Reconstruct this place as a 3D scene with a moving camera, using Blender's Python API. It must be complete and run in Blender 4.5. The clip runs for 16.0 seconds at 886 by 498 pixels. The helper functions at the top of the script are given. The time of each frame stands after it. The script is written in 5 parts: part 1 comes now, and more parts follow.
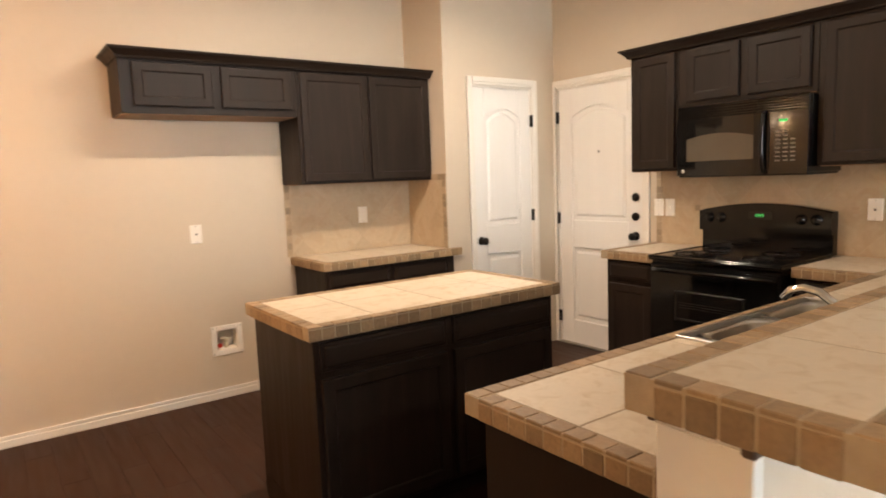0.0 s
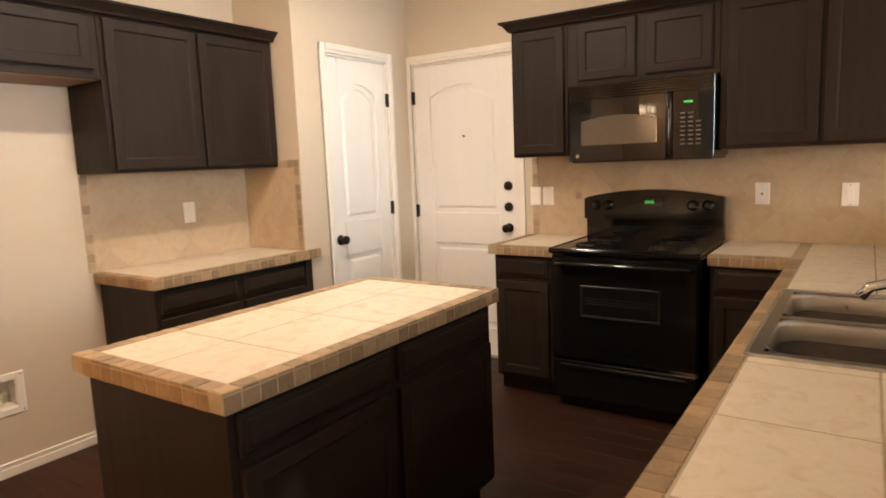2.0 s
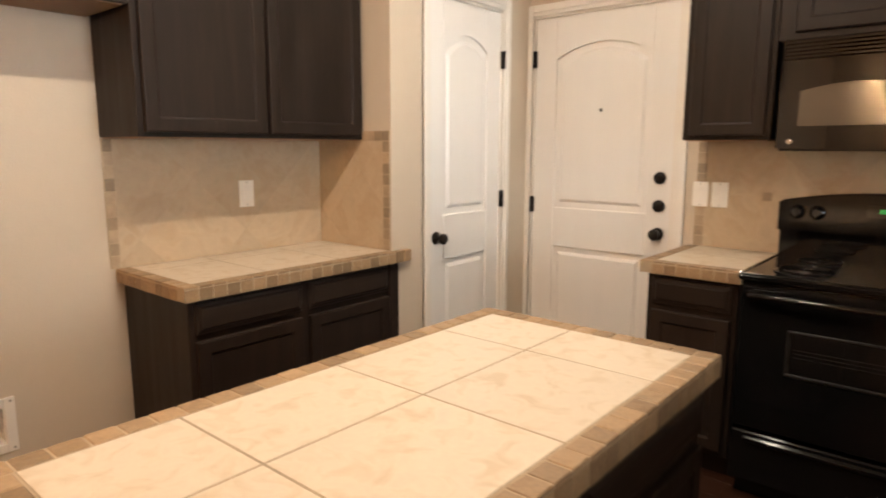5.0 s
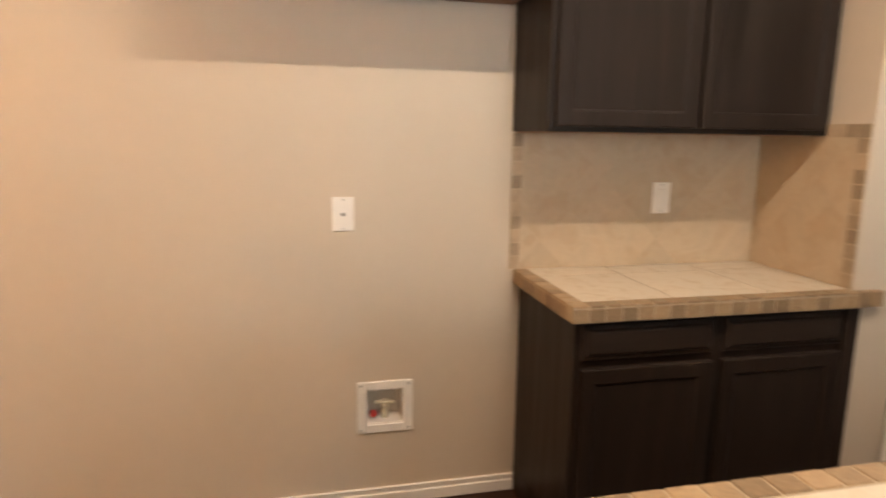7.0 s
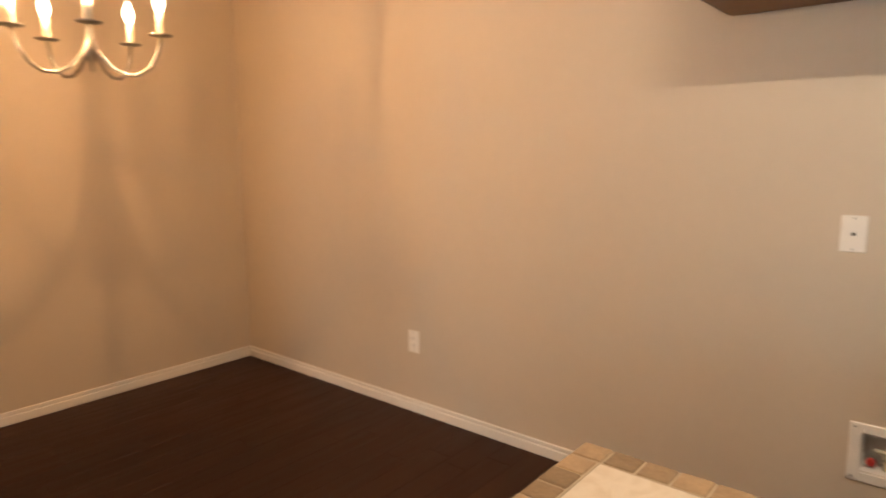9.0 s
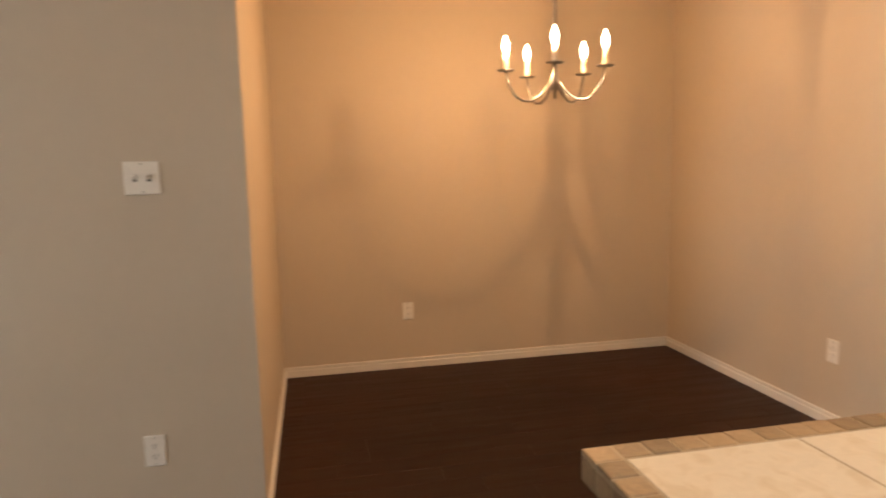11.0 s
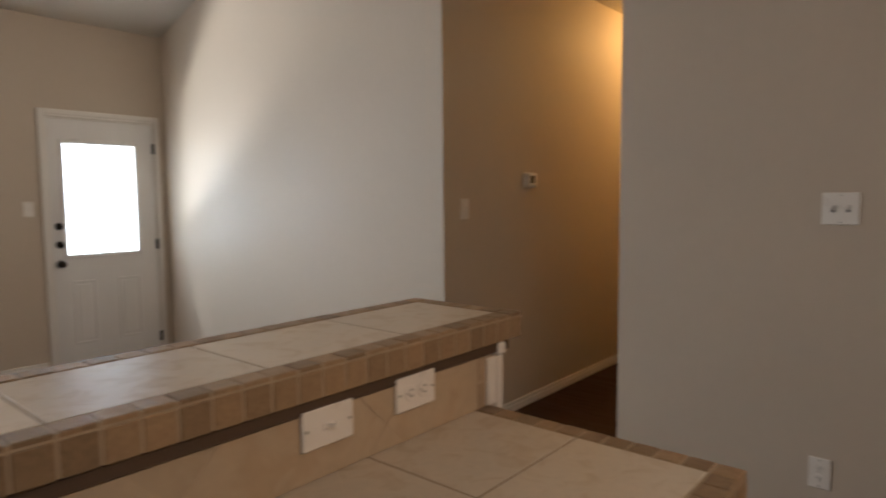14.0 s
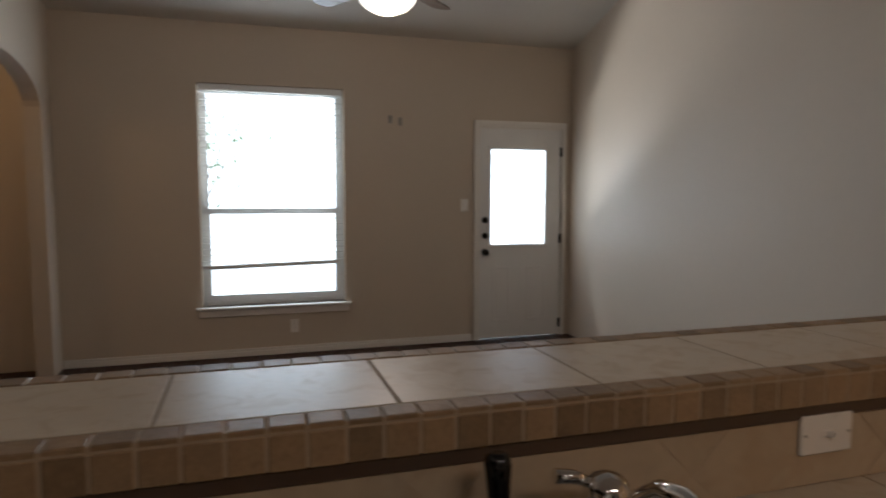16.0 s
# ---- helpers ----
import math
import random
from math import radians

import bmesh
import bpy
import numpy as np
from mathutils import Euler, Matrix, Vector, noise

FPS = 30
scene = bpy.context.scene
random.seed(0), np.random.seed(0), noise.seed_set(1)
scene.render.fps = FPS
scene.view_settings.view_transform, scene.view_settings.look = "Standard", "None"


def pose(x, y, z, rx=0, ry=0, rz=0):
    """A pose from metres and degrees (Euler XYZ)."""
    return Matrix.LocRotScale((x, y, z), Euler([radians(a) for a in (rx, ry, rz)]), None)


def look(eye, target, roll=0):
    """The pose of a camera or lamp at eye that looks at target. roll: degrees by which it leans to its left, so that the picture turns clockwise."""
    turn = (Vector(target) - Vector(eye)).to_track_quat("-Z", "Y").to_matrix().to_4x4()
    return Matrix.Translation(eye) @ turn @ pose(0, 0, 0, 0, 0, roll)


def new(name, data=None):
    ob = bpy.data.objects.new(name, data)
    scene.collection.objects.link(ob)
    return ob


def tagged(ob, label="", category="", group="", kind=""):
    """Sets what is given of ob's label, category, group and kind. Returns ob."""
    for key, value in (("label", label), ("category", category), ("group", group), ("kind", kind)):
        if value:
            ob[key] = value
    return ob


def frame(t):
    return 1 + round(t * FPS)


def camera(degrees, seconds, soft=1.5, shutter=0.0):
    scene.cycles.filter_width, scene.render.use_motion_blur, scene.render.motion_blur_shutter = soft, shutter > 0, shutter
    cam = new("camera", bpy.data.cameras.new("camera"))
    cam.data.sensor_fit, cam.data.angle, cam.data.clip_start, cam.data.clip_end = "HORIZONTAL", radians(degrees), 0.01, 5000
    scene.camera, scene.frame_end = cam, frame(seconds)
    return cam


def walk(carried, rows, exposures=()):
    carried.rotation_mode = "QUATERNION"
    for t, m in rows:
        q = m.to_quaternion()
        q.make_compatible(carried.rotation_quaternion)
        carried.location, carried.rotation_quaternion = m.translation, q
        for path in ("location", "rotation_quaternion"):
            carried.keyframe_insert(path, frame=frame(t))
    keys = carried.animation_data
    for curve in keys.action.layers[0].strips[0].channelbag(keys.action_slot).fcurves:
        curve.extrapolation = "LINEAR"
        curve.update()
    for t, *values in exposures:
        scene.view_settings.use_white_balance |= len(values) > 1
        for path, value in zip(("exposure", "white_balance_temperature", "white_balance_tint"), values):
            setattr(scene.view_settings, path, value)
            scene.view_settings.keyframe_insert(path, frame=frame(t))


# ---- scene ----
cam = camera(70.0, 16.0, 1.8, 0.5)
# seconds, x, y, z, yaw, pitch, roll
ROWS = [
    (0, -0.003, 0.159, 1.382, -36.08, -6.51, 2.18),
    (0.5, -0.029, 0.391, 1.368, -41.70, -6.79, 1.66),
    (1, 0.007, 0.629, 1.360, -46.28, -7.60, 1.85),
    (1.5, 0.022, 0.840, 1.354, -51.49, -7.82, 1.98),
    (2, 0.046, 1.042, 1.360, -56.34, -7.87, 2.25),
    (2.5, 0.138, 1.186, 1.343, -59.21, -8.39, 1.85),
    (3, 0.290, 1.326, 1.345, -61.35, -8.84, 1.58),
    (5.5, 0.735, 1.923, 1.332, -44.68, -9.56, -0.37),
    (6, 0.787, 2.056, 1.347, -38.50, -10.00, -0.16),
    (6.5, 0.847, 2.114, 1.353, -26.97, -10.04, -0.01),
    (7, 0.912, 2.136, 1.357, -12.98, -10.40, -0.82),
    (7.5, 0.963, 2.088, 1.358, 0.41, -10.47, 0.26),
    (8, 1.069, 2.002, 1.345, 13.17, -9.93, 0.78),
    (8.5, 1.187, 1.956, 1.352, 26.10, -9.66, 0.99),
    (9, 1.322, 1.951, 1.349, 39.54, -8.90, 0.34),
    (11.3, 1.798, 1.769, 1.325, 83.73, -7.10, 1.16),
    (11.5, 1.804, 1.753, 1.331, 87.51, -6.83, 0.90),
    (12, 1.822, 1.717, 1.341, 95.54, -6.03, 0.49),
    (12.5, 1.864, 1.687, 1.351, 103.48, -5.51, 0.49),
    (13, 1.932, 1.651, 1.358, 112.16, -5.26, 0.49),
    (13.5, 1.984, 1.625, 1.360, 120.94, -5.00, 0.50),
    (14, 2.059, 1.607, 1.365, 130.22, -4.73, 0.55),
    (14.5, 2.129, 1.601, 1.370, 139.44, -4.43, 0.21),
    (15, 2.200, 1.605, 1.376, 147.80, -4.56, 0.08),
    (15.5, 2.257, 1.591, 1.377, 155.32, -4.76, -0.04),
    (16, 2.326, 1.582, 1.380, 162.82, -4.77, -0.08),
]
EXPOSURES = [(0, 0.06, 6500, 10), (3, 0.08, 6500, 10), (5.5, -0.16, 6400, 10), (7.5, -0.22, 6480, 10), (8.2, -0.40, 6580, 10), (9, -0.52, 6620, 10),
             (11.3, -0.56, 6620, 10), (12.5, -0.60, 6480, 10), (13, -0.84, 6250, 10), (13.5, -1.16, 6000, 10), (14, -1.34, 5880, 10), (14.5, -1.54, 5750, 10), (15, -1.88, 5750, 10), (16, -2.20, 5750, 10)]
walk(cam, [(t, pose(x, y, z, 90 + p, r, w)) for t, x, y, z, w, p, r in ROWS], EXPOSURES)

# ---- the plan, in metres ----
NORTH, EAST, WEST, SOUTH = 4.275, 3.76, -2.277, -4.054
CEIL = 2.78
COUNTER = 0.872
BAR = 1.08
GREY = -0.572          # face of the wall block between hall and dining corner
HALL_S, HALL_N, HALL_END = -0.605, 0.40, -4.6
DIN_S = 1.575
PANTRY_Y, RETURN_X = 3.785, 2.67
LIV_E = 3.755
VAULT = 0.26            # rise of the living room ceiling, from the south wall northwards
VAULT_N = 0.40


def vault(y):
    return 2.80 + VAULT * (y - SOUTH)


# ---- world, sun, lamps ----
world = bpy.data.worlds.new("sky")
scene.world = world
world.use_nodes = True
wn = world.node_tree.nodes
sky = wn.new("ShaderNodeTexSky")
sky.sky_type, sky.sun_disc = "NISHITA", False
sky.sun_elevation, sky.sun_rotation = radians(58), radians(150)
world.node_tree.links.new(sky.outputs[0], wn["Background"].inputs[0])
wn["Background"].inputs[1].default_value = 0.12


def lamp(name, kind, m, power, colour, size=0.1, size_y=None, spread=154):
    d = bpy.data.lights.new(name, kind)
    d.energy, d.color = power, colour
    if kind == "AREA":
        d.shape, d.size, d.size_y = ("RECTANGLE" if size_y else "DISK"), size, size_y or size
        d.spread = radians(spread)
    elif kind == "SUN":
        d.angle = radians(0.5)
    else:
        d.shadow_soft_size = size
    ob = new(name, d)
    ob.matrix_world = m
    return ob


SUN_E, SUN_A = radians(58), radians(150)
sun_from = Vector((math.sin(SUN_A) * math.cos(SUN_E), math.cos(SUN_A) * math.cos(SUN_E), math.sin(SUN_E)))
lamp("sun", "SUN", look(sun_from * 40, (0, 0, 0)), 4.0, (1.0, 0.96, 0.9))
KITCHEN_LAMP = (1.58, 2.77, 2.655)
ENTRY_LAMP = (2.80, 2.95, 2.67)
HALL_LAMP = (-3.0, -0.1, 2.66)
FAN = (1.58, -1.84)
HUB = Vector((-1.13, 2.955, 1.675))
lamp("kitchen_light_lamp", "AREA", pose(*KITCHEN_LAMP), 43, (1.0, 0.825, 0.65), 0.90, 0.04, 180)
lamp("entry_light_lamp", "AREA", pose(*ENTRY_LAMP), 7.5, (1.0, 0.85, 0.69), 0.07)
lamp("hall_light_lamp", "POINT", pose(HALL_LAMP[0], HALL_LAMP[1], 2.60), 62, (1.0, 0.54, 0.15), 0.08)
lamp("fan_light_lamp", "POINT", pose(FAN[0], FAN[1], 2.30), 58, (1.0, 0.82, 0.68), 0.1)
lamp("window_daylight", "AREA", look((2.10, SOUTH + 0.03, 1.38), (2.10, 0, 1.1)), 112, (0.86, 0.95, 1.0), 1.1, 1.75, 180)
lamp("door_daylight", "AREA", look((-0.18, SOUTH - 0.09, 1.37), (-0.18, 0, 1.37)), 12, (0.80, 0.88, 1.0), 0.56, 0.90, 180)
lamp("sunlit_ground_daylight", "AREA", look((0.30, SOUTH - 1.85, -0.15), (0.30, SOUTH - 1.80, 3.0)), 1400, (1.0, 0.96, 0.88), 1.7, 0.8, 180)
lamp("alcove_light_lamp", "POINT", pose(5.0, -3.0, 2.5), 50, (1.0, 0.62, 0.30), 0.1)


# ---- materials ----
def mat(name, base, rough=0.6, metal=0.0, vary=0.12, scale=3.0, fine=60.0, bump=0.0, bump_scale=200.0, piece=0.0,
        second=None, second_at=(0.5, 0.7), stretch=(1, 1, 1), coat=0.0, rough_vary=0.08, spec=0.5, swirl=0.0):
    m = bpy.data.materials.new(name)
    m.use_nodes = True
    nt = m.node_tree
    n, link = nt.nodes, nt.links.new
    b = n["Principled BSDF"]
    b.inputs["Metallic"].default_value = metal
    b.inputs["Coat Weight"].default_value = coat
    b.inputs["Specular IOR Level"].default_value = spec
    tc = n.new("ShaderNodeTexCoord")
    mp = n.new("ShaderNodeMapping")
    mp.inputs["Scale"].default_value = stretch
    link(tc.outputs["Object"], mp.inputs[0])
    src = mp.outputs[0]
    info = n.new("ShaderNodeObjectInfo")
    if piece:
        add = n.new("ShaderNodeVectorMath")
        mul = n.new("ShaderNodeMath")
        mul.operation, mul.inputs[1].default_value = "MULTIPLY", 37.0
        link(info.outputs["Random"], mul.inputs[0])
        link(src, add.inputs[0])
        link(mul.outputs[0], add.inputs[1])
        src = add.outputs[0]
    big, small = n.new("ShaderNodeTexNoise"), n.new("ShaderNodeTexNoise")
    for t, s in ((big, scale), (small, fine)):
        t.inputs["Scale"].default_value, t.inputs["Detail"].default_value = s, 5
        link(src, t.inputs["Vector"])
    big.inputs["Distortion"].default_value = swirl
    # one factor from two scales, and the piece's own tone
    mix = n.new("ShaderNodeMath")
    mix.operation = "MULTIPLY_ADD"
    link(small.outputs["Fac"], mix.inputs[0])
    mix.inputs[1].default_value = 0.4
    link(big.outputs["Fac"], mix.inputs[2])
    rng = n.new("ShaderNodeMapRange")
    rng.inputs[1].default_value, rng.inputs[2].default_value = 0.4, 1.0
    rng.inputs[3].default_value, rng.inputs[4].default_value = 1 - vary, 1 + vary
    link(mix.outputs[0], rng.inputs[0])
    val = rng.outputs[0]
    if piece:
        pr = n.new("ShaderNodeMapRange")
        pr.inputs[3].default_value, pr.inputs[4].default_value = 1 - piece, 1 + piece
        link(info.outputs["Random"], pr.inputs[0])
        m2 = n.new("ShaderNodeMath")
        m2.operation = "MULTIPLY"
        link(val, m2.inputs[0])
        link(pr.outputs[0], m2.inputs[1])
        val = m2.outputs[0]
    col = n.new("ShaderNodeVectorMath")
    col.operation = "SCALE"
    if second:
        cm = n.new("ShaderNodeMix")
        cm.data_type = "RGBA"
        cr = n.new("ShaderNodeMapRange")
        cr.inputs[1].default_value, cr.inputs[2].default_value = second_at
        link(big.outputs["Fac"], cr.inputs[0])
        link(cr.outputs[0], cm.inputs[0])
        cm.inputs[6].default_value = (*base, 1)
        cm.inputs[7].default_value = (*second, 1)
        link(cm.outputs[2], col.inputs[0])
    else:
        col.inputs[0].default_value = base
    link(val, col.inputs["Scale"])
    link(col.outputs[0], b.inputs["Base Color"])
    rr = n.new("ShaderNodeMapRange")
    rr.inputs[1].default_value, rr.inputs[2].default_value = 0.3, 0.7
    rr.inputs[3].default_value, rr.inputs[4].default_value = max(rough - rough_vary, 0.02), min(rough + rough_vary, 1)
    link(big.outputs["Fac"], rr.inputs[0])
    link(rr.outputs[0], b.inputs["Roughness"])
    if bump:
        bt, bp = n.new("ShaderNodeTexNoise"), n.new("ShaderNodeBump")
        bt.inputs["Scale"].default_value, bt.inputs["Detail"].default_value = bump_scale, 3
        bp.inputs["Strength"].default_value, bp.inputs["Distance"].default_value = bump, 0.002
        link(src, bt.inputs["Vector"])
        link(bt.outputs["Fac"], bp.inputs["Height"])
        link(bp.outputs[0], b.inputs["Normal"])
    return m


def glow(name, colour, strength):
    m = bpy.data.materials.new(name)
    m.use_nodes = True
    b = m.node_tree.nodes["Principled BSDF"]
    b.inputs["Base Color"].default_value = (*colour, 1)
    b.inputs["Emission Color"].default_value = (*colour, 1)
    b.inputs["Emission Strength"].default_value = strength
    return m


WALL = mat("wall_paint", (0.56, 0.475, 0.375), 0.62, vary=0.035, scale=1.2, fine=25, bump=0.35, bump_scale=140)
CEILING = mat("ceiling_paint", (0.54, 0.49, 0.42), 0.9, vary=0.04, scale=1.5, bump=0.5, bump_scale=90)
TRIM = mat("white_trim_paint", (0.78, 0.74, 0.68), 0.38, vary=0.03, scale=4, bump=0.05, bump_scale=60)
DOORP = mat("white_door_paint", (0.79, 0.77, 0.74), 0.36, vary=0.025, scale=3, bump=0.12, bump_scale=120, stretch=(3, 3, 0.4))
ESPRESSO = mat("espresso_wood", (0.0195, 0.013, 0.0098), 0.45, vary=0.2, scale=4, fine=30, bump=0.08, bump_scale=50, spec=0.17,
               stretch=(6, 6, 0.5), piece=0.08, second=(0.022, 0.0148, 0.0108))
ESPRESSO_H = mat("espresso_wood_drawer", (0.0195, 0.013, 0.0098), 0.45, vary=0.2, scale=4, fine=30, bump=0.08, bump_scale=50, spec=0.17,
                 stretch=(0.5, 6, 6), piece=0.08, second=(0.022, 0.0148, 0.0108))
RAWWOOD = mat("cabinet_underside_wood", (0.30, 0.17, 0.09), 0.6, vary=0.2, scale=4, fine=50, stretch=(0.5, 6, 6))
KICK = mat("bare_red_wood", (0.13, 0.055, 0.028), 0.6, vary=0.2, scale=5, stretch=(0.5, 6, 6))
STRIP = mat("brown_stained_strip", (0.075, 0.045, 0.027), 0.5, vary=0.2, scale=5, stretch=(0.5, 6, 6))
TILE = mat("cream_field_tile", (0.60, 0.515, 0.40), 0.36, vary=0.09, scale=19, fine=70, bump=0.06, bump_scale=30, piece=0.04,
           second=(0.49, 0.395, 0.28), second_at=(0.49, 0.70), rough_vary=0.06, swirl=0.9)
EDGE = mat("tumbled_edge_tile", (0.305, 0.205, 0.114), 0.50, spec=0.4, vary=0.34, scale=18, fine=120, bump=0.5, bump_scale=70, piece=0.26,
           second=(0.225, 0.15, 0.085), second_at=(0.45, 0.62), swirl=0.8)
MOSAIC = mat("small_mosaic_tile", (0.36, 0.27, 0.18), 0.5, vary=0.2, scale=20, fine=100, bump=0.3, bump_scale=90, piece=0.3)
SPLASH = mat("tan_wall_tile", (0.475, 0.375, 0.26), 0.38, vary=0.12, scale=8, fine=40, bump=0.08, bump_scale=40, piece=0.06,
             second=(0.41, 0.31, 0.205), second_at=(0.47, 0.64), swirl=1.2)
GROUT = mat("brown_grout", (0.40, 0.31, 0.21), 0.9, vary=0.15, scale=20, bump=0.4, bump_scale=300)
FGROUT = mat("field_grout", (0.32, 0.25, 0.17), 0.9, vary=0.15, scale=20, bump=0.4, bump_scale=300)
LGROUT = mat("light_grout", (0.475, 0.375, 0.262), 0.9, vary=0.12, scale=20, bump=0.4, bump_scale=300)
FLOORW = mat("dark_floor_plank", (0.034, 0.0132, 0.0068), 0.46, vary=0.16, scale=4, fine=40, bump=0.06, bump_scale=50, spec=0.17,
             stretch=(7, 0.6, 7), piece=0.07, second=(0.037, 0.0155, 0.0085))
GAP = mat("floor_joint", (0.034, 0.016, 0.010), 0.8)
BLACK = mat("black_enamel", (0.005, 0.005, 0.005), 0.10, vary=0.2, scale=6, rough_vary=0.04, spec=0.38)
# lighter than the enamel to paint the oven trim's highlight; also rack wires
SATIN = mat("satin_grey_highlight_and_wire", (0.014, 0.013, 0.012), 0.32, spec=0.3, vary=0.1, rough_vary=0.04)
BLACKG = mat("black_glass", (0.006, 0.006, 0.006), 0.06, vary=0.1, rough_vary=0.02)
OVENG = mat("dark_oven_glass", (0.008, 0.007, 0.0065), 0.07, vary=0.1, rough_vary=0.02)
MWG = mat("screened_microwave_glass", (0.085, 0.07, 0.052), 0.16, vary=0.1, scale=4, fine=900, rough_vary=0.03)
CHROME = mat("chrome", (0.82, 0.82, 0.82), 0.08, 1.0, vary=0.04, rough_vary=0.04)
STEEL = mat("brushed_stainless_steel", (0.55, 0.54, 0.52), 0.31, 1.0, vary=0.06, scale=3, fine=120, stretch=(1, 5, 5), rough_vary=0.04)
BRONZE = mat("dark_bronze", (0.022, 0.018, 0.016), 0.32, 0.8, vary=0.25, scale=30)
NICKEL = mat("dull_nickel", (0.32, 0.30, 0.27), 0.35, 1.0, vary=0.15, scale=40)
PLASTIC = mat("white_plastic", (0.80, 0.76, 0.70), 0.3, vary=0.03, scale=10)
SLOT = mat("dark_slot", (0.10, 0.085, 0.07), 0.5)
BRASS = mat("brass", (0.60, 0.45, 0.18), 0.3, 1.0, vary=0.12, scale=30)
RED = mat("red_plastic", (0.45, 0.04, 0.03), 0.4)
PIPEW = mat("pale_valve_plastic", (0.66, 0.62, 0.48), 0.45)
VINYL = mat("white_vinyl", (0.78, 0.80, 0.80), 0.4, vary=0.04)
SLAT = mat("white_blind_slat", (0.80, 0.80, 0.78), 0.5, vary=0.04, piece=0.03)
KEYPAD = mat("pale_key_print", (0.10, 0.094, 0.088), 0.5)
BLADE = mat("walnut_fan_blade", (0.10, 0.06, 0.035), 0.45, vary=0.25, scale=6, stretch=(0.6, 6, 6))
IVORY = mat("ivory_candle_sleeve", (0.78, 0.70, 0.56), 0.5, vary=0.06)
BULB = glow("lit_bulb", (1.0, 0.82, 0.58), 30)
BULB.cycles.emission_sampling = "NONE"
FIXGLASS = glow("lit_frosted_glass", (1.0, 0.87, 0.68), 9)
TUBEGLASS = glow("lit_white_diffuser", (1.0, 0.90, 0.74), 14)
for m in (TUBEGLASS, FIXGLASS):
    m.cycles.emission_sampling = "NONE"
GREEN_LED = glow("green_display", (0.06, 0.7, 0.16), 0.18)
GREEN_LED.cycles.emission_sampling = "NONE"
# emission stands in for the overexposed daylight outdoors
BACKDROP = glow("glowing_backdrop", (0.90, 0.96, 1.0), 9.0)
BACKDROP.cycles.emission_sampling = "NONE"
GRASS = mat("dry_pale_lawn", (0.30, 0.29, 0.20), 0.9, vary=0.4, scale=2, fine=40)
LEAF = mat("tree_leaf", (0.07, 0.11, 0.04), 0.6, vary=0.4, scale=2)
LEAF.node_tree.nodes["Principled BSDF"].inputs["Transmission Weight"].default_value = 0.7
BARK = mat("tree_bark", (0.13, 0.10, 0.075), 0.9, vary=0.35, scale=8, bump=0.8, bump_scale=30)

pane = bpy.data.materials.new("clear_glass")
pane.use_nodes = True
pb = pane.node_tree.nodes["Principled BSDF"]
pb.inputs["Transmission Weight"].default_value, pb.inputs["Roughness"].default_value, pb.inputs["IOR"].default_value = 1.0, 0.0, 1.02
pb.inputs["Base Color"].default_value = (0.95, 0.98, 0.97, 1)


# ---- mesh helpers ----
def bx(bm, x0, x1, y0, y1, z0, z1, r=0.0):
    """A box, with its edges cut back by r."""
    x0, x1, y0, y1, z0, z1 = min(x0, x1), max(x0, x1), min(y0, y1), max(y0, y1), min(z0, z1), max(z0, z1)
    if r <= 0:
        v = [bm.verts.new((x, y, z)) for x in (x0, x1) for y in (y0, y1) for z in (z0, z1)]
        for f in ((0, 1, 3, 2), (4, 6, 7, 5), (0, 4, 5, 1), (2, 3, 7, 6), (0, 2, 6, 4), (1, 5, 7, 3)):
            bm.faces.new([v[i] for i in f])
        return
    r = min(r, (x1 - x0) * 0.45, (y1 - y0) * 0.45, (z1 - z0) * 0.45)
    vs = {}
    for i, x in enumerate((x0, x1)):
        for j, y in enumerate((y0, y1)):
            for k, z in enumerate((z0, z1)):
                ix, iy, iz = (r if i == 0 else -r), (r if j == 0 else -r), (r if k == 0 else -r)
                vs[i, j, k, 0] = bm.verts.new((x, y + iy, z + iz))
                vs[i, j, k, 1] = bm.verts.new((x + ix, y, z + iz))
                vs[i, j, k, 2] = bm.verts.new((x + ix, y + iy, z))
    q = ((0, 0), (0, 1), (1, 1), (1, 0))
    for s in (0, 1):
        bm.faces.new([vs[s, a, b, 0] for a, b in q])
        bm.faces.new([vs[a, s, b, 1] for a, b in q])
        bm.faces.new([vs[a, b, s, 2] for a, b in q])
    for a in (0, 1):
        for b in (0, 1):
            bm.faces.new([vs[0, a, b, 1], vs[1, a, b, 1], vs[1, a, b, 2], vs[0, a, b, 2]])
            bm.faces.new([vs[a, 0, b, 0], vs[a, 1, b, 0], vs[a, 1, b, 2], vs[a, 0, b, 2]])
            bm.faces.new([vs[a, b, 0, 0], vs[a, b, 1, 0], vs[a, b, 1, 1], vs[a, b, 0, 1]])
            for c in (0, 1):
                bm.faces.new([vs[a, b, c, 0], vs[a, b, c, 1], vs[a, b, c, 2]])
    bmesh.ops.recalc_face_normals(bm, faces=bm.faces)


def box(*a):
    bm = bmesh.new()
    bx(bm, *a)
    return bm


def boxes(*many):
    bm = bmesh.new()
    for a in many:
        bx(bm, *a)
    return bm


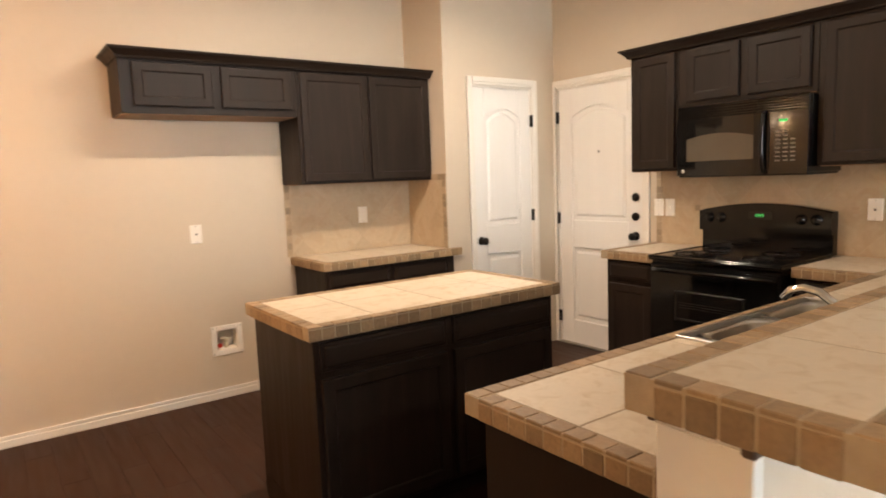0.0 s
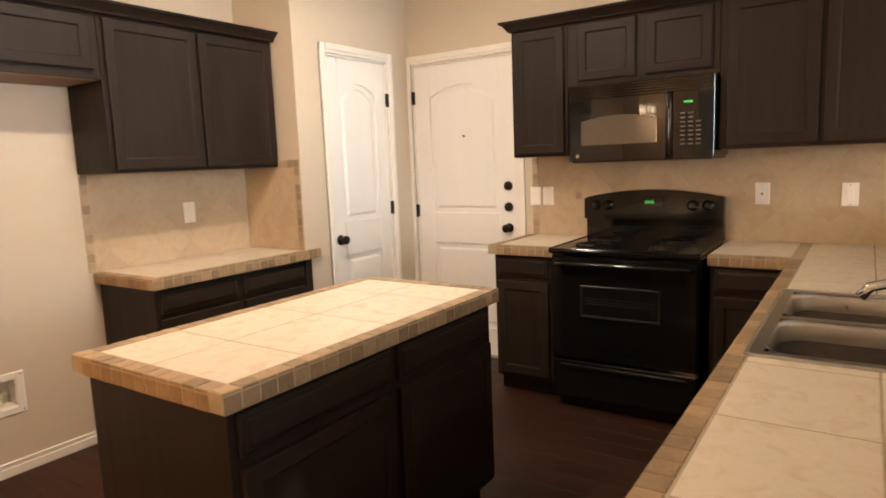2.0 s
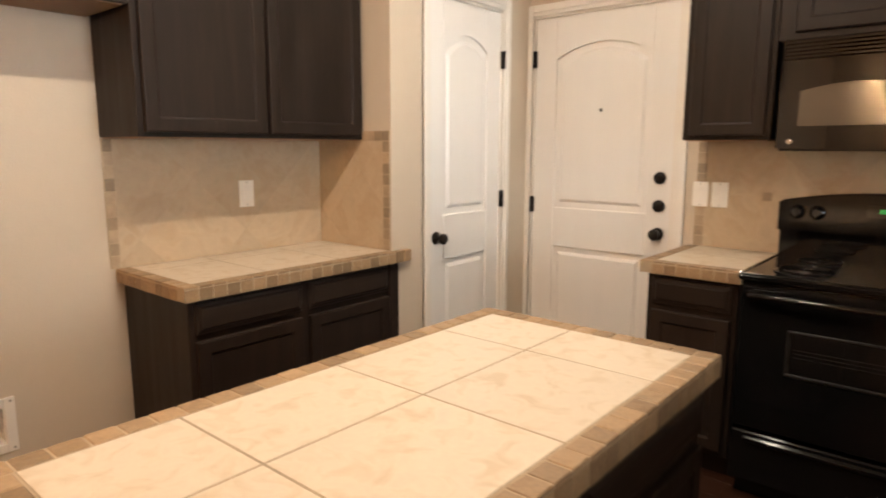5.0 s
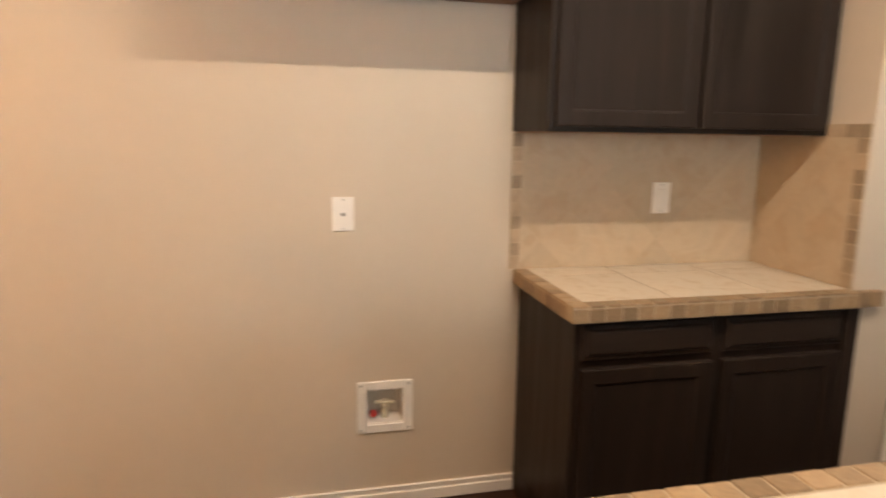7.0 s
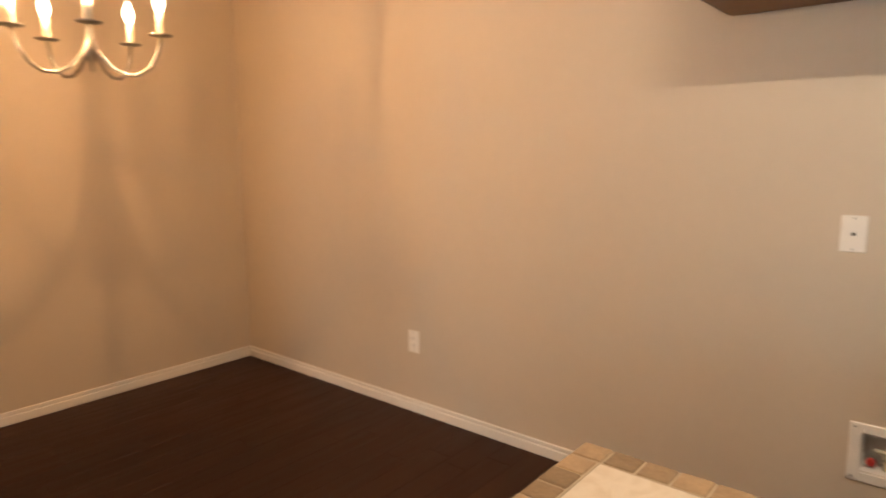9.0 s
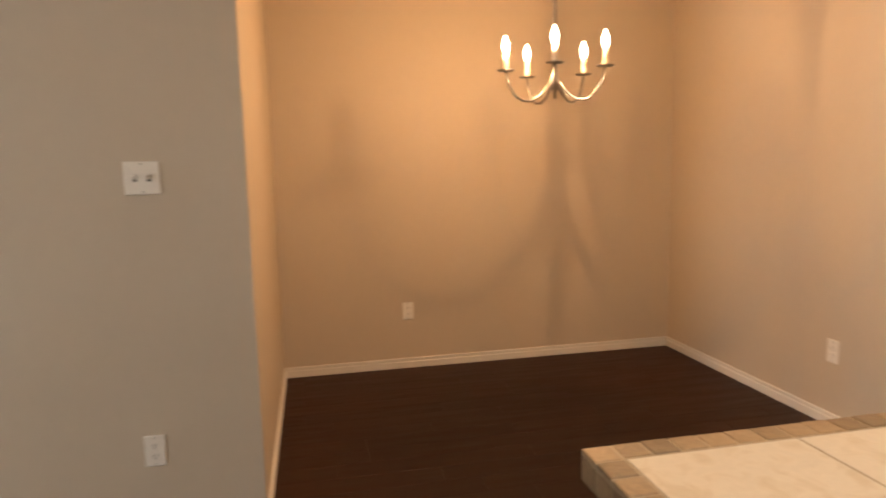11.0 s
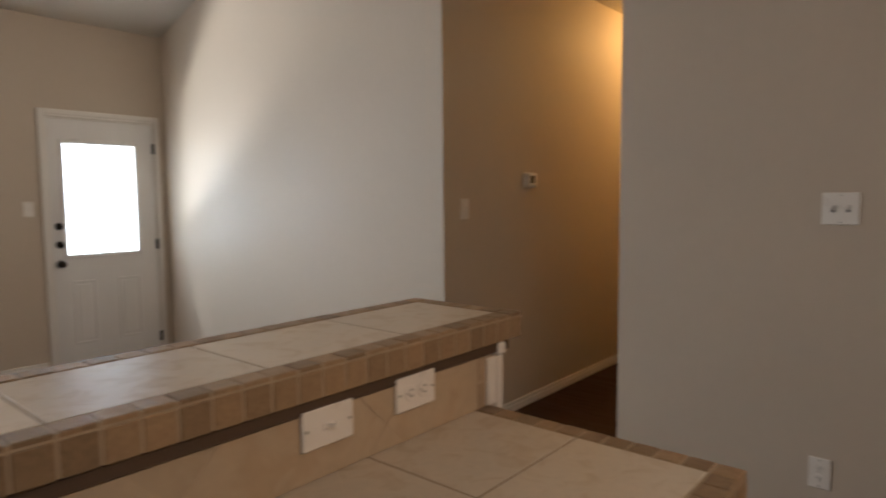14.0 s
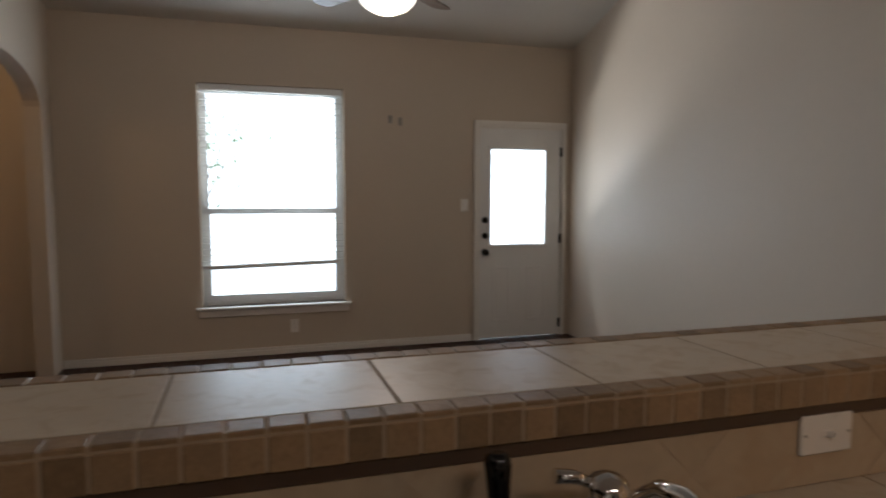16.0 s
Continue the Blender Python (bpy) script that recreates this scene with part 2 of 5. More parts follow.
def cyl(bm, p, q, r0, r1=None, n=16, caps=True):
    """A round bar from p to q."""
    p, q = Vector(p), Vector(q)
    r1 = r0 if r1 is None else r1
    turn = (q - p).to_track_quat("Z", "Y").to_matrix()
    rings = []
    for c, r in ((p, r0), (q, r1)):
        rings.append([bm.verts.new(c + turn @ Vector((r * math.cos(2 * math.pi * i / n), r * math.sin(2 * math.pi * i / n), 0))) for i in range(n)])
    for i in range(n):
        j = (i + 1) % n
        f = bm.faces.new([rings[0][i], rings[0][j], rings[1][j], rings[1][i]])
        f.smooth = True
    if caps:
        bm.faces.new(rings[0][::-1])
        bm.faces.new(rings[1])


def lathe(bm, base, axis, profile, n=24):
    """A turned solid: (distance along axis, radius) from base."""
    base = Vector(base)
    turn = Vector(axis).to_track_quat("Z", "Y").to_matrix()
    rings = [[bm.verts.new(base + turn @ Vector((r * math.cos(2 * math.pi * i / n), r * math.sin(2 * math.pi * i / n), h))) for i in range(n)] for h, r in profile]
    for a, b in zip(rings, rings[1:]):
        for i in range(n):
            f = bm.faces.new([a[i], a[(i + 1) % n], b[(i + 1) % n], b[i]])
            f.smooth = True
    bm.faces.new(rings[0][::-1])
    bm.faces.new(rings[-1])


def tube(bm, points, r, n=10, taper=None):
    """A bent round bar through the points."""
    pts = [Vector(p) for p in points]
    rings = []
    for k, p in enumerate(pts):
        d = pts[min(k + 1, len(pts) - 1)] - pts[max(k - 1, 0)]
        turn = d.to_track_quat("Z", "Y").to_matrix()
        rr = r if taper is None else r + (taper - r) * k / (len(pts) - 1)
        rings.append([bm.verts.new(p + turn @ Vector((rr * math.cos(2 * math.pi * i / n), rr * math.sin(2 * math.pi * i / n), 0))) for i in range(n)])
    for a, b in zip(rings, rings[1:]):
        o = min(range(n), key=lambda s: sum((a[i].co - b[(i + s) % n].co).length for i in range(n)))
        for i in range(n):
            f = bm.faces.new([a[i], a[(i + 1) % n], b[(i + 1 + o) % n], b[(i + o) % n]])
            f.smooth = True
    bm.faces.new(rings[0][::-1])
    bm.faces.new(rings[-1])


def prism(bm, outline, direction):
    """A flat outline of points pushed along direction."""
    d = Vector(direction)
    a = [bm.verts.new(Vector(p)) for p in outline]
    b = [bm.verts.new(Vector(p) + d) for p in outline]
    bm.faces.new(a[::-1])
    bm.faces.new(b)
    for i in range(len(a)):
        j = (i + 1) % len(a)
        bm.faces.new([a[i], a[j], b[j], b[i]])


def meshed(name, bm, material, origin=(0, 0, 0)):
    bmesh.ops.translate(bm, verts=bm.verts, vec=-Vector(origin))
    bmesh.ops.recalc_face_normals(bm, faces=bm.faces)
    me = bpy.data.meshes.new(name)
    bm.to_mesh(me)
    bm.free()
    me.materials.append(material)
    return me


AT = {}


def thing(name, at, label, category, group="", kind=""):
    ob = new(name)
    ob.empty_display_size = 0.1
    ob.location = at
    AT[ob] = Vector(at)
    return tagged(ob, label, category, group, kind)


def part(name, bm, material, parent, label=""):
    """One mesh under a thing or a part; the bmesh is in world metres."""
    ob = new(name, meshed(name, bm, material, AT[parent]))
    ob.parent = parent
    AT[ob] = AT[parent]
    return tagged(ob, label)


def solid(name, bm, material, label, category="", kind="", group=""):
    """A thing that is one mesh; its origin is the middle of its base."""
    lo = Vector([min(v.co[i] for v in bm.verts) for i in range(3)])
    hi = Vector([max(v.co[i] for v in bm.verts) for i in range(3)])
    o = Vector(((lo.x + hi.x) / 2, (lo.y + hi.y) / 2, lo.z))
    ob = new(name, meshed(name, bm, material, o))
    ob.location = o
    AT[ob] = o
    return tagged(ob, label, category, group, kind)


PIECES = {}


def piece(name, x0, x1, y0, y1, z0, z1, material, parent, r=0.003):
    """A small block with cut edges; alike blocks share their mesh."""
    size = (round(x1 - x0, 4), round(y1 - y0, 4), round(z1 - z0, 4), material.name)
    if size not in PIECES:
        bm = bmesh.new()
        bx(bm, -size[0] / 2, size[0] / 2, -size[1] / 2, size[1] / 2, -size[2] / 2, size[2] / 2, r)
        PIECES[size] = meshed(name, bm, material)
    ob = new(name, PIECES[size])
    ob.parent = parent
    ob.location = Vector(((x0 + x1) / 2, (y0 + y1) / 2, (z0 + z1) / 2)) - AT[parent]
    return ob


def placed(name, x, y, z, rz, label, category, group="", kind=""):
    """A thing built in its own frame: x to the right as one faces it, -y towards one, z up."""
    ob = new(name)
    ob.empty_display_size = 0.1
    ob.matrix_world = pose(x, y, z, 0, 0, rz)
    AT[ob] = Vector((0, 0, 0))
    return tagged(ob, label, category, group, kind)


# ---- setting ----
def wall(name, bm, label="beige painted plaster wall with a light orange-peel texture", material=WALL):
    return solid(name, bm, material, label, "wall", "structure")


T = 0.12
floor = solid("floor", box(-4.8, 6.1, -4.2, 4.4, -0.08, -0.004), GAP, "dark-stained wood plank floor", "floor", "structure")
solid("ceiling", boxes((-4.8, 6.1, VAULT_N + T, 4.4, CEIL, CEIL + 0.1), (-4.8, -0.70, -0.80, VAULT_N + T, CEIL, CEIL + 0.1), (LIV_E + T, 6.1, -4.2, VAULT_N + T, CEIL, CEIL + 0.1)),
      CEILING, "matt off-white textured ceiling", "ceiling", "structure")
bm = bmesh.new()
prism(bm, [(-0.95, SOUTH - 0.16, vault(SOUTH - 0.16)), (-0.95, VAULT_N + T, vault(VAULT_N + T)), (-0.95, VAULT_N + T, vault(VAULT_N + T) + 0.1), (-0.95, SOUTH - 0.16, vault(SOUTH - 0.16) + 0.1)], (4.95, 0, 0))
solid("ceiling_living", bm, CEILING, "sloping matt off-white living room ceiling", "ceiling", "structure")
GB = (1.137, 1.270, 0.317, 0.446)   # hole of the supply box
wall("wall_north", boxes((WEST - T, GB[0], NORTH, NORTH + T, 0, CEIL), (GB[1], RETURN_X, NORTH, NORTH + T, 0, CEIL),
                         (GB[0], GB[1], NORTH, NORTH + T, 0, GB[2]), (GB[0], GB[1], NORTH, NORTH + T, GB[3], CEIL)))
wall("wall_return", box(RETURN_X, RETURN_X + T, PANTRY_Y + T, NORTH + T, 0, CEIL))
PD = (2.92, 3.51, 2.035)
wall("wall_pantry", boxes((RETURN_X, PD[0], PANTRY_Y, PANTRY_Y + T, 0, CEIL), (PD[1], EAST, PANTRY_Y, PANTRY_Y + T, 0, CEIL),
                          (PD[0], PD[1], PANTRY_Y, PANTRY_Y + T, PD[2], CEIL)))
ED = (2.94, 3.755, 2.035)
wall("wall_east", boxes((EAST, EAST + T, 0.55, ED[0], 0, CEIL), (EAST, EAST + T, ED[1], PANTRY_Y + T, 0, CEIL), (EAST, EAST + T, ED[0], ED[1], ED[2], CEIL)))
wall("wall_west", box(WEST - T, WEST, DIN_S, NORTH, 0, CEIL))
wall("wall_block", box(WEST - T, GREY, HALL_N, DIN_S, 0, CEIL), "greige painted wall block between hall and dining corner")
wall("wall_hall_north", box(HALL_END, WEST - T, HALL_N, HALL_N + T, 0, CEIL))
wall("wall_hall_south", box(HALL_END, -0.72, HALL_S - T, HALL_S, 0, CEIL))
wall("wall_hall_end", box(HALL_END - T, HALL_END, HALL_S - T, HALL_N + T, 0, CEIL))
wall("wall_bar_header", box(-0.572, LIV_E, VAULT_N, VAULT_N + T, CEIL, vault(VAULT_N)), "painted wall above the kitchen opening")
wall("wall_hall_header", box(-0.70, -0.58, HALL_S, VAULT_N, CEIL, vault(VAULT_N)), "painted wall above the hall opening")
bm = bmesh.new()
prism(bm, [(-0.56, HALL_S, 0), (-0.735, SOUTH, 0), (-0.735, SOUTH, vault(SOUTH)), (-0.56, HALL_S, vault(HALL_S))], (-0.16, 0, 0))
wall("wall_living_west", bm)
WIN = (1.495, 2.70, 0.44, 2.31)
SD = (-0.638, 0.228, 2.03)
SW = 0.16
wall("wall_south", boxes((-0.9, SD[0], SOUTH - SW, SOUTH, 0, 2.80), (SD[0], SD[1], SOUTH - SW, SOUTH, SD[2], 2.80), (SD[1], WIN[0], SOUTH - SW, SOUTH, 0, 2.80),
                         (WIN[0], WIN[1], SOUTH - SW, SOUTH, 0, WIN[2]), (WIN[0], WIN[1], SOUTH - SW, SOUTH, WIN[3], 2.80), (WIN[1], 6.0, SOUTH - SW, SOUTH, 0, 2.80)))
bm = bmesh.new()
ARCH = (-3.80, -2.20, 2.03, 0.26)
mid, half = (ARCH[0] + ARCH[1]) / 2, (ARCH[1] - ARCH[0]) / 2
arc = [(LIV_E, mid + half * math.cos(a), ARCH[2] + ARCH[3] * math.sin(a)) for a in [math.pi * i / 20 for i in range(21)]]
prism(bm, [(LIV_E, 0.545, 0), (LIV_E, 0.545, vault(0.545)), (LIV_E, SOUTH, vault(SOUTH)), (LIV_E, SOUTH, 0), (LIV_E, ARCH[0], 0)] + arc[::-1] + [(LIV_E, ARCH[1], 0)], (T, 0, 0))
wall("wall_living_east", bm, "painted wall with an arched opening")
wall("wall_alcove_east", box(5.9, 6.0, SOUTH, -0.9, 0, CEIL))
wall("wall_alcove_north", box(LIV_E + T, 5.9, -1.0, -0.9, 0, CEIL))
BARW = (0.60, 0.735)
wall("wall_bar", box(0.85, EAST, BARW[0], BARW[1], 0, 1.02), "painted half wall that carries the raised bar")


def baseboard(x0, y0, x1, y1, ox, oy):
    """A stepped white board along a wall; (ox, oy) points into the room."""
    bm = bmesh.new()
    for w, z0, z1 in ((0.014, 0, 0.044), (0.008, 0.044, 0.058), (0.012, 0.058, 0.067)):
        xs, ys = sorted((x0, x1)), sorted((y0, y1))
        if ox:
            bx(bm, x0 - (0.0 if ox > 0 else w), x0 + (w if ox > 0 else 0), ys[0], ys[1], z0, z1, 0.0025)
        else:
            bx(bm, xs[0], xs[1], y0 - (0.0 if oy > 0 else w), y0 + (w if oy > 0 else 0), z0, z1, 0.0025)
    return solid("baseboard", bm, TRIM, "stepped white-painted wooden baseboard along the wall", "baseboard", "structure")


baseboard(WEST, NORTH, 1.70, NORTH, 0, -1)
baseboard(WEST, DIN_S + 0.014, WEST, NORTH - 0.014, 1, 0)
baseboard(WEST, DIN_S, GREY, DIN_S, 0, 1)
baseboard(GREY, HALL_N, GREY, DIN_S, 1, 0)
baseboard(HALL_END, HALL_S, -0.72, HALL_S, 0, 1)
baseboard(HALL_END, HALL_N, GREY, HALL_N, 0, -1)
baseboard(RETURN_X + 0.03, PANTRY_Y, 2.87, PANTRY_Y, 0, -1)
baseboard(0.30, SOUTH, LIV_E - 0.001, SOUTH, 0, 1)
baseboard(LIV_E, -2.20, LIV_E, 0.55, -1, 0)
baseboard(0.85, BARW[0], EAST, BARW[0], 0, -1)


# ---- doors ----
def casing(name, w, h, tl, tt, tr, rz, x, y):
    """A stepped frame round a door opening of w by h, in its own frame."""
    ob = placed(name, x, y, 0, rz, "stepped white-painted door casing", "door casing", kind="structure")
    bm = bmesh.new()
    for a, b in ((0.0, 0.013), (0.35, 0.019)):
        bx(bm, -tl, -tl * a if a else 0.0, -b, 0, 0, h + tt, 0.003) if tl > 0.04 else bx(bm, -tl, 0, -b, 0, 0, h + tt, 0.003)
        bx(bm, w + (tr * a if tr > 0.04 else 0), w + tr, -b, 0, 0, h + tt, 0.003)
        bx(bm, 0, w, -b, 0, h + (tt * a), h + tt, 0.003)
    part("frame", bm, TRIM, ob)
    bm = boxes((-0.004, 0.012, 0, T, 0, h), (w - 0.012, w + 0.004, 0, T, 0, h), (0.012, w - 0.012, 0, T, h - 0.012, h + 0.003))
    part("jamb", bm, TRIM, ob)
    return ob


def knob(parent, x, z, y0, big=True, material=BRONZE):
    bm = bmesh.new()
    if big:
        lathe(bm, (x, y0, z), (0, -1, 0), [(0, 0.032), (0.006, 0.031), (0.010, 0.014), (0.028, 0.011), (0.034, 0.020), (0.044, 0.028), (0.056, 0.027), (0.064, 0.018), (0.066, 0.005)], 20)
        part("door_knob", bm, material, parent, "round dark bronze knob")
    else:
        lathe(bm, (x, y0, z), (0, -1, 0), [(0, 0.031), (0.010, 0.030), (0.016, 0.026), (0.020, 0.014), (0.022, 0.004)], 20)
        part("deadbolt", bm, material, parent, "round dark bronze deadbolt")


def hinge(parent, x, z):
    bm = bmesh.new()
    cyl(bm, (x, -0.010, z - 0.045), (x, -0.010, z + 0.045), 0.007, n=10)
    bx(bm, x - 0.016, x + 0.016, -0.006, 0.001, z - 0.044, z + 0.044)
    part("hinge", bm, BRONZE, parent, "dark bronze hinge")


def arch_door(name, x, y, rz, w, h, side, mid_z, label, arch=0.085):
    """A two-panel moulded door whose upper panel has an arched head."""
    ob = placed(name, x, y, 0, rz, label, "door", kind="structure")
    y1 = 0.012
    bm = boxes((0.003, w - 0.003, y1 + 0.013, y1 + 0.039, 0.008, h - 0.004))
    r = 0.004
    bx(bm, 0.003, side, y1, y1 + 0.0135, 0.008, h - 0.004, r)
    bx(bm, w - side, w - 0.003, y1, y1 + 0.0135, 0.008, h - 0.004, r)
    bx(bm, side, w - side, y1, y1 + 0.0135, 0.008, 0.20, r)
    bx(bm, side, w - side, y1, y1 + 0.0135, mid_z - 0.11, mid_z + 0.11, r)
    top = h - 0.155
    n = 14
    lower = [(side + (w - 2 * side) * i / n, top - arch + arch * math.sin(math.pi * i / n) ** 0.8) for i in range(n + 1)]
    prism(bm, [(px, y1, pz) for px, pz in lower] + [(w - side, y1, h - 0.004), (side, y1, h - 0.004)], (0, 0.0135, 0))
    part("leaf", bm, DOORP, ob)
    g = 0.030
    for z0, z1, arched in ((0.20, mid_z - 0.11, False), (mid_z + 0.11, top, True)):
        if arched:
            a = [(side + g + (w - 2 * side - 2 * g) * i / n, top - g - arch + arch * math.sin(math.pi * i / n) ** 0.8) for i in range(n + 1)]
            out = [(side + g, z0 + g)] + a + [(w - side - g, z0 + g)]
        else:
            out = [(side + g, z0 + g), (side + g, z1 - g), (w - side - g, z1 - g), (w - side - g, z0 + g)]
        bm = bmesh.new()
        cx, cz = sum(p[0] for p in out) / len(out), (z0 + z1) / 2
        o = [bm.verts.new((px, y1 + 0.0128, pz)) for px, pz in out]
        i2 = [bm.verts.new((cx + (px - cx) * (1 - 0.016 / max(abs(px - cx), 0.05)), y1 + 0.003, cz + (pz - cz) * (1 - 0.016 / max(abs(pz - cz), 0.05)))) for px, pz in out]
        for i in range(len(o)):
            j = (i + 1) % len(o)
            bm.faces.new([o[i], o[j], i2[j], i2[i]])
        bm.faces.new(i2)
        bm.faces.new(o[::-1])
        part("panel", bm, DOORP, ob)
    return ob


casing("door_frame_1", 0.59, 2.035, 0.048, 0.058, 0.048, 0, 2.92, PANTRY_Y)
d = arch_door("door_1", 2.925, PANTRY_Y, 0, 0.58, 2.03, 0.115, 0.895, "closed white moulded pantry door with arched panel", 0.07)
knob(d, 0.058, 0.895, 0.012)
for z in (1.785, 1.06, 0.30):
    hinge(d, 0.580, z)
part("strike_plate", box(-0.012, 0.006, -0.003, 0.014, 0.868, 0.925, 0.001), NICKEL, d, "dull nickel latch plate")

casing("door_frame_2", 0.815, 2.035, 0.030, 0.058, 0.058, -90, EAST, ED[1])
d = arch_door("door_2", EAST, 3.75, -90, 0.805, 2.03, 0.135, 0.895, "closed white moulded entry door with arched panel", 0.075)
knob(d, 0.738, 0.906, 0.012)
knob(d, 0.738, 1.046, 0.012, False)
knob(d, 0.738, 1.185, 0.012, False)
for z in (1.81, 1.016, 0.22):
    hinge(d, 0.002, z)
bm = bmesh.new()
lathe(bm, (0.402, 0.020, 1.527), (0, -1, 0), [(0, 0.009), (0.006, 0.009), (0.008, 0.005)], 12)
part("peephole", bm, BRONZE, d, "small dark peephole")
part("threshold", box(0, 0.805, -0.03, 0.10, -0.002, 0.010, 0.003), NICKEL, d, "metal threshold")

casing("door_frame_3", 0.866, 2.03, 0.052, 0.06, 0.040, 180, SD[1], SOUTH)
d = placed("door_3", 0.222, SOUTH, 0, 180, "closed white back door with a large bright glass lite", "door", kind="structure")
w, h, y1 = 0.853, 2.02, 0.012
gx0, gx1, gz0, gz1 = 0.115, 0.689, 0.912, 1.83
bm = boxes((0.003, gx0, y1, y1 + 0.04, 0.008, h), (gx1, w - 0.003, y1, y1 + 0.04, 0.008, h), (gx0, gx1, y1, y1 + 0.04, gz1, h), (gx0, gx1, y1, y1 + 0.04, 0.008, gz0))
part("leaf", bm, DOORP, d)
fr = 0.028
bm = boxes((gx0 - fr, gx0 + 0.006, y1 - 0.012, y1 + 0.002, gz0 - fr, gz1 + fr, 0.004), (gx1 - 0.006, gx1 + fr, y1 - 0.012, y1 + 0.002, gz0 - fr, gz1 + fr, 0.004),
           (gx0, gx1, y1 - 0.012, y1 + 0.002, gz1 - 0.006, gz1 + fr, 0.004), (gx0, gx1, y1 - 0.012, y1 + 0.002, gz0 - fr, gz0 + 0.006, 0.004))
part("glass_frame", bm, DOORP, d)
g = part("pane", box(gx0 - 0.01, gx1 + 0.01, y1 + 0.018, y1 + 0.022, gz0 - 0.01, gz1 + 0.01), pane, d, "clear glass lite")
g.visible_shadow = False
for px0, px1 in ((0.142, 0.318), (0.502, 0.690)):
    for z0, z1 in ((0.17, 0.70),):
        bm = boxes((px0, px1, y1 - 0.006, y1 + 0.001, z0, z0 + 0.018, 0.003), (px0, px1, y1 - 0.006, y1 + 0.001, z1 - 0.018, z1, 0.003),
                   (px0, px0 + 0.018, y1 - 0.006, y1 + 0.001, z0 + 0.018, z1 - 0.018, 0.003), (px1 - 0.018, px1, y1 - 0.006, y1 + 0.001, z0 + 0.018, z1 - 0.018, 0.003),
                   (px0 + 0.035, px1 - 0.035, y1 - 0.004, y1 + 0.001, z0 + 0.035, z1 - 0.035, 0.003))
        part("panel", bm, DOORP, d)
knob(d, 0.060, 0.848, 0.012)
knob(d, 0.060, 1.004, 0.012, False)
knob(d, 0.060, 1.154, 0.012, False)
for z in (1.812, 0.967, 0.128):
    hinge(d, w, z)

# ---- living room window with its blind ----
win = placed("window_1", WIN[1], SOUTH, 0, 180, "single-hung white window, blind partly lowered, bright daylight", "window", kind="structure")
ww, z0, z1 = WIN[1] - WIN[0], WIN[2], WIN[3]
yb = 0.085
part("window_frame", boxes((0, 0.035, yb, yb + 0.06, z0, z1), (ww - 0.035, ww, yb, yb + 0.06, z0, z1), (0.035, ww - 0.035, yb, yb + 0.06, z1 - 0.035, z1), (0.035, ww - 0.035, yb, yb + 0.06, z0, z0 + 0.04)), VINYL, win)
part("sash", boxes((0.035, 0.075, yb + 0.005, yb + 0.03, z0 + 0.04, 1.27), (ww - 0.075, ww - 0.035, yb + 0.005, yb + 0.03, z0 + 0.04, 1.27), (0.075, ww - 0.075, yb + 0.005, yb + 0.03, z0 + 0.04, z0 + 0.085), (0.075, ww - 0.075, yb + 0.002, yb + 0.03, 1.225, 1.27)), VINYL, win, "lower white sash")
part("sash", boxes((0.035, 0.065, yb + 0.032, yb + 0.055, 1.27, z1 - 0.035), (ww - 0.065, ww - 0.035, yb + 0.032, yb + 0.055, 1.27, z1 - 0.035), (0.065, ww - 0.065, yb + 0.032, yb + 0.055, z1 - 0.065, z1 - 0.035), (0.035, ww - 0.035, yb + 0.032, yb + 0.055, 1.235, 1.272)), VINYL, win, "upper white sash")
for a, b, yy in ((z0 + 0.085, 1.225, yb + 0.016), (1.272, z1 - 0.065, yb + 0.042)):
    g = part("pane", box(0.06, ww - 0.06, yy, yy + 0.004, a - 0.01, b + 0.01), pane, win, "clear glass pane")
    g.visible_shadow = False
part("window_sill", boxes((-0.05, ww + 0.05, -0.045, yb, z0 - 0.022, z0, 0.005)), TRIM, win, "white-painted window sill")
part("apron", box(-0.03, ww + 0.03, -0.016, 0, z0 - 0.085, z0 - 0.022, 0.004), TRIM, win)
blind = placed("window_blind", WIN[1], SOUTH, 0, 180, "white slatted blind lowered over most of the window", "blind")
part("headrail", box(0.012, ww - 0.012, 0.012, 0.062, z1 - 0.055, z1 - 0.004, 0.004), SLAT, blind)
bm = bmesh.new()
zb = 0.775
prism(bm, [(0.014, 0.018, zb - 0.022), (ww - 0.014, 0.018, zb + 0.006), (ww - 0.014, 0.018, zb + 0.040), (0.014, 0.018, zb + 0.012)], (0, 0.045, 0))
part("bottom_rail", bm, SLAT, blind, "slightly tilted bottom rail")
for x in (0.10, ww / 2, ww - 0.10):
    bm = bmesh.new()
    cyl(bm, (x, 0.040, zb), (x, 0.040, z1 - 0.05), 0.0012, n=6)
    part("cord", bm, SLAT, blind)
nsl = 29
for i in range(nsl):
    z = zb + 0.055 + (z1 - 0.075 - zb - 0.055) * i / (nsl - 1)
    ob = piece("slat", 0.014, ww - 0.014, 0.016, 0.062, z - 0.0012, z + 0.0012, SLAT, blind, 0.0005)
    ob.rotation_euler = (0, radians(-0.3), 0)

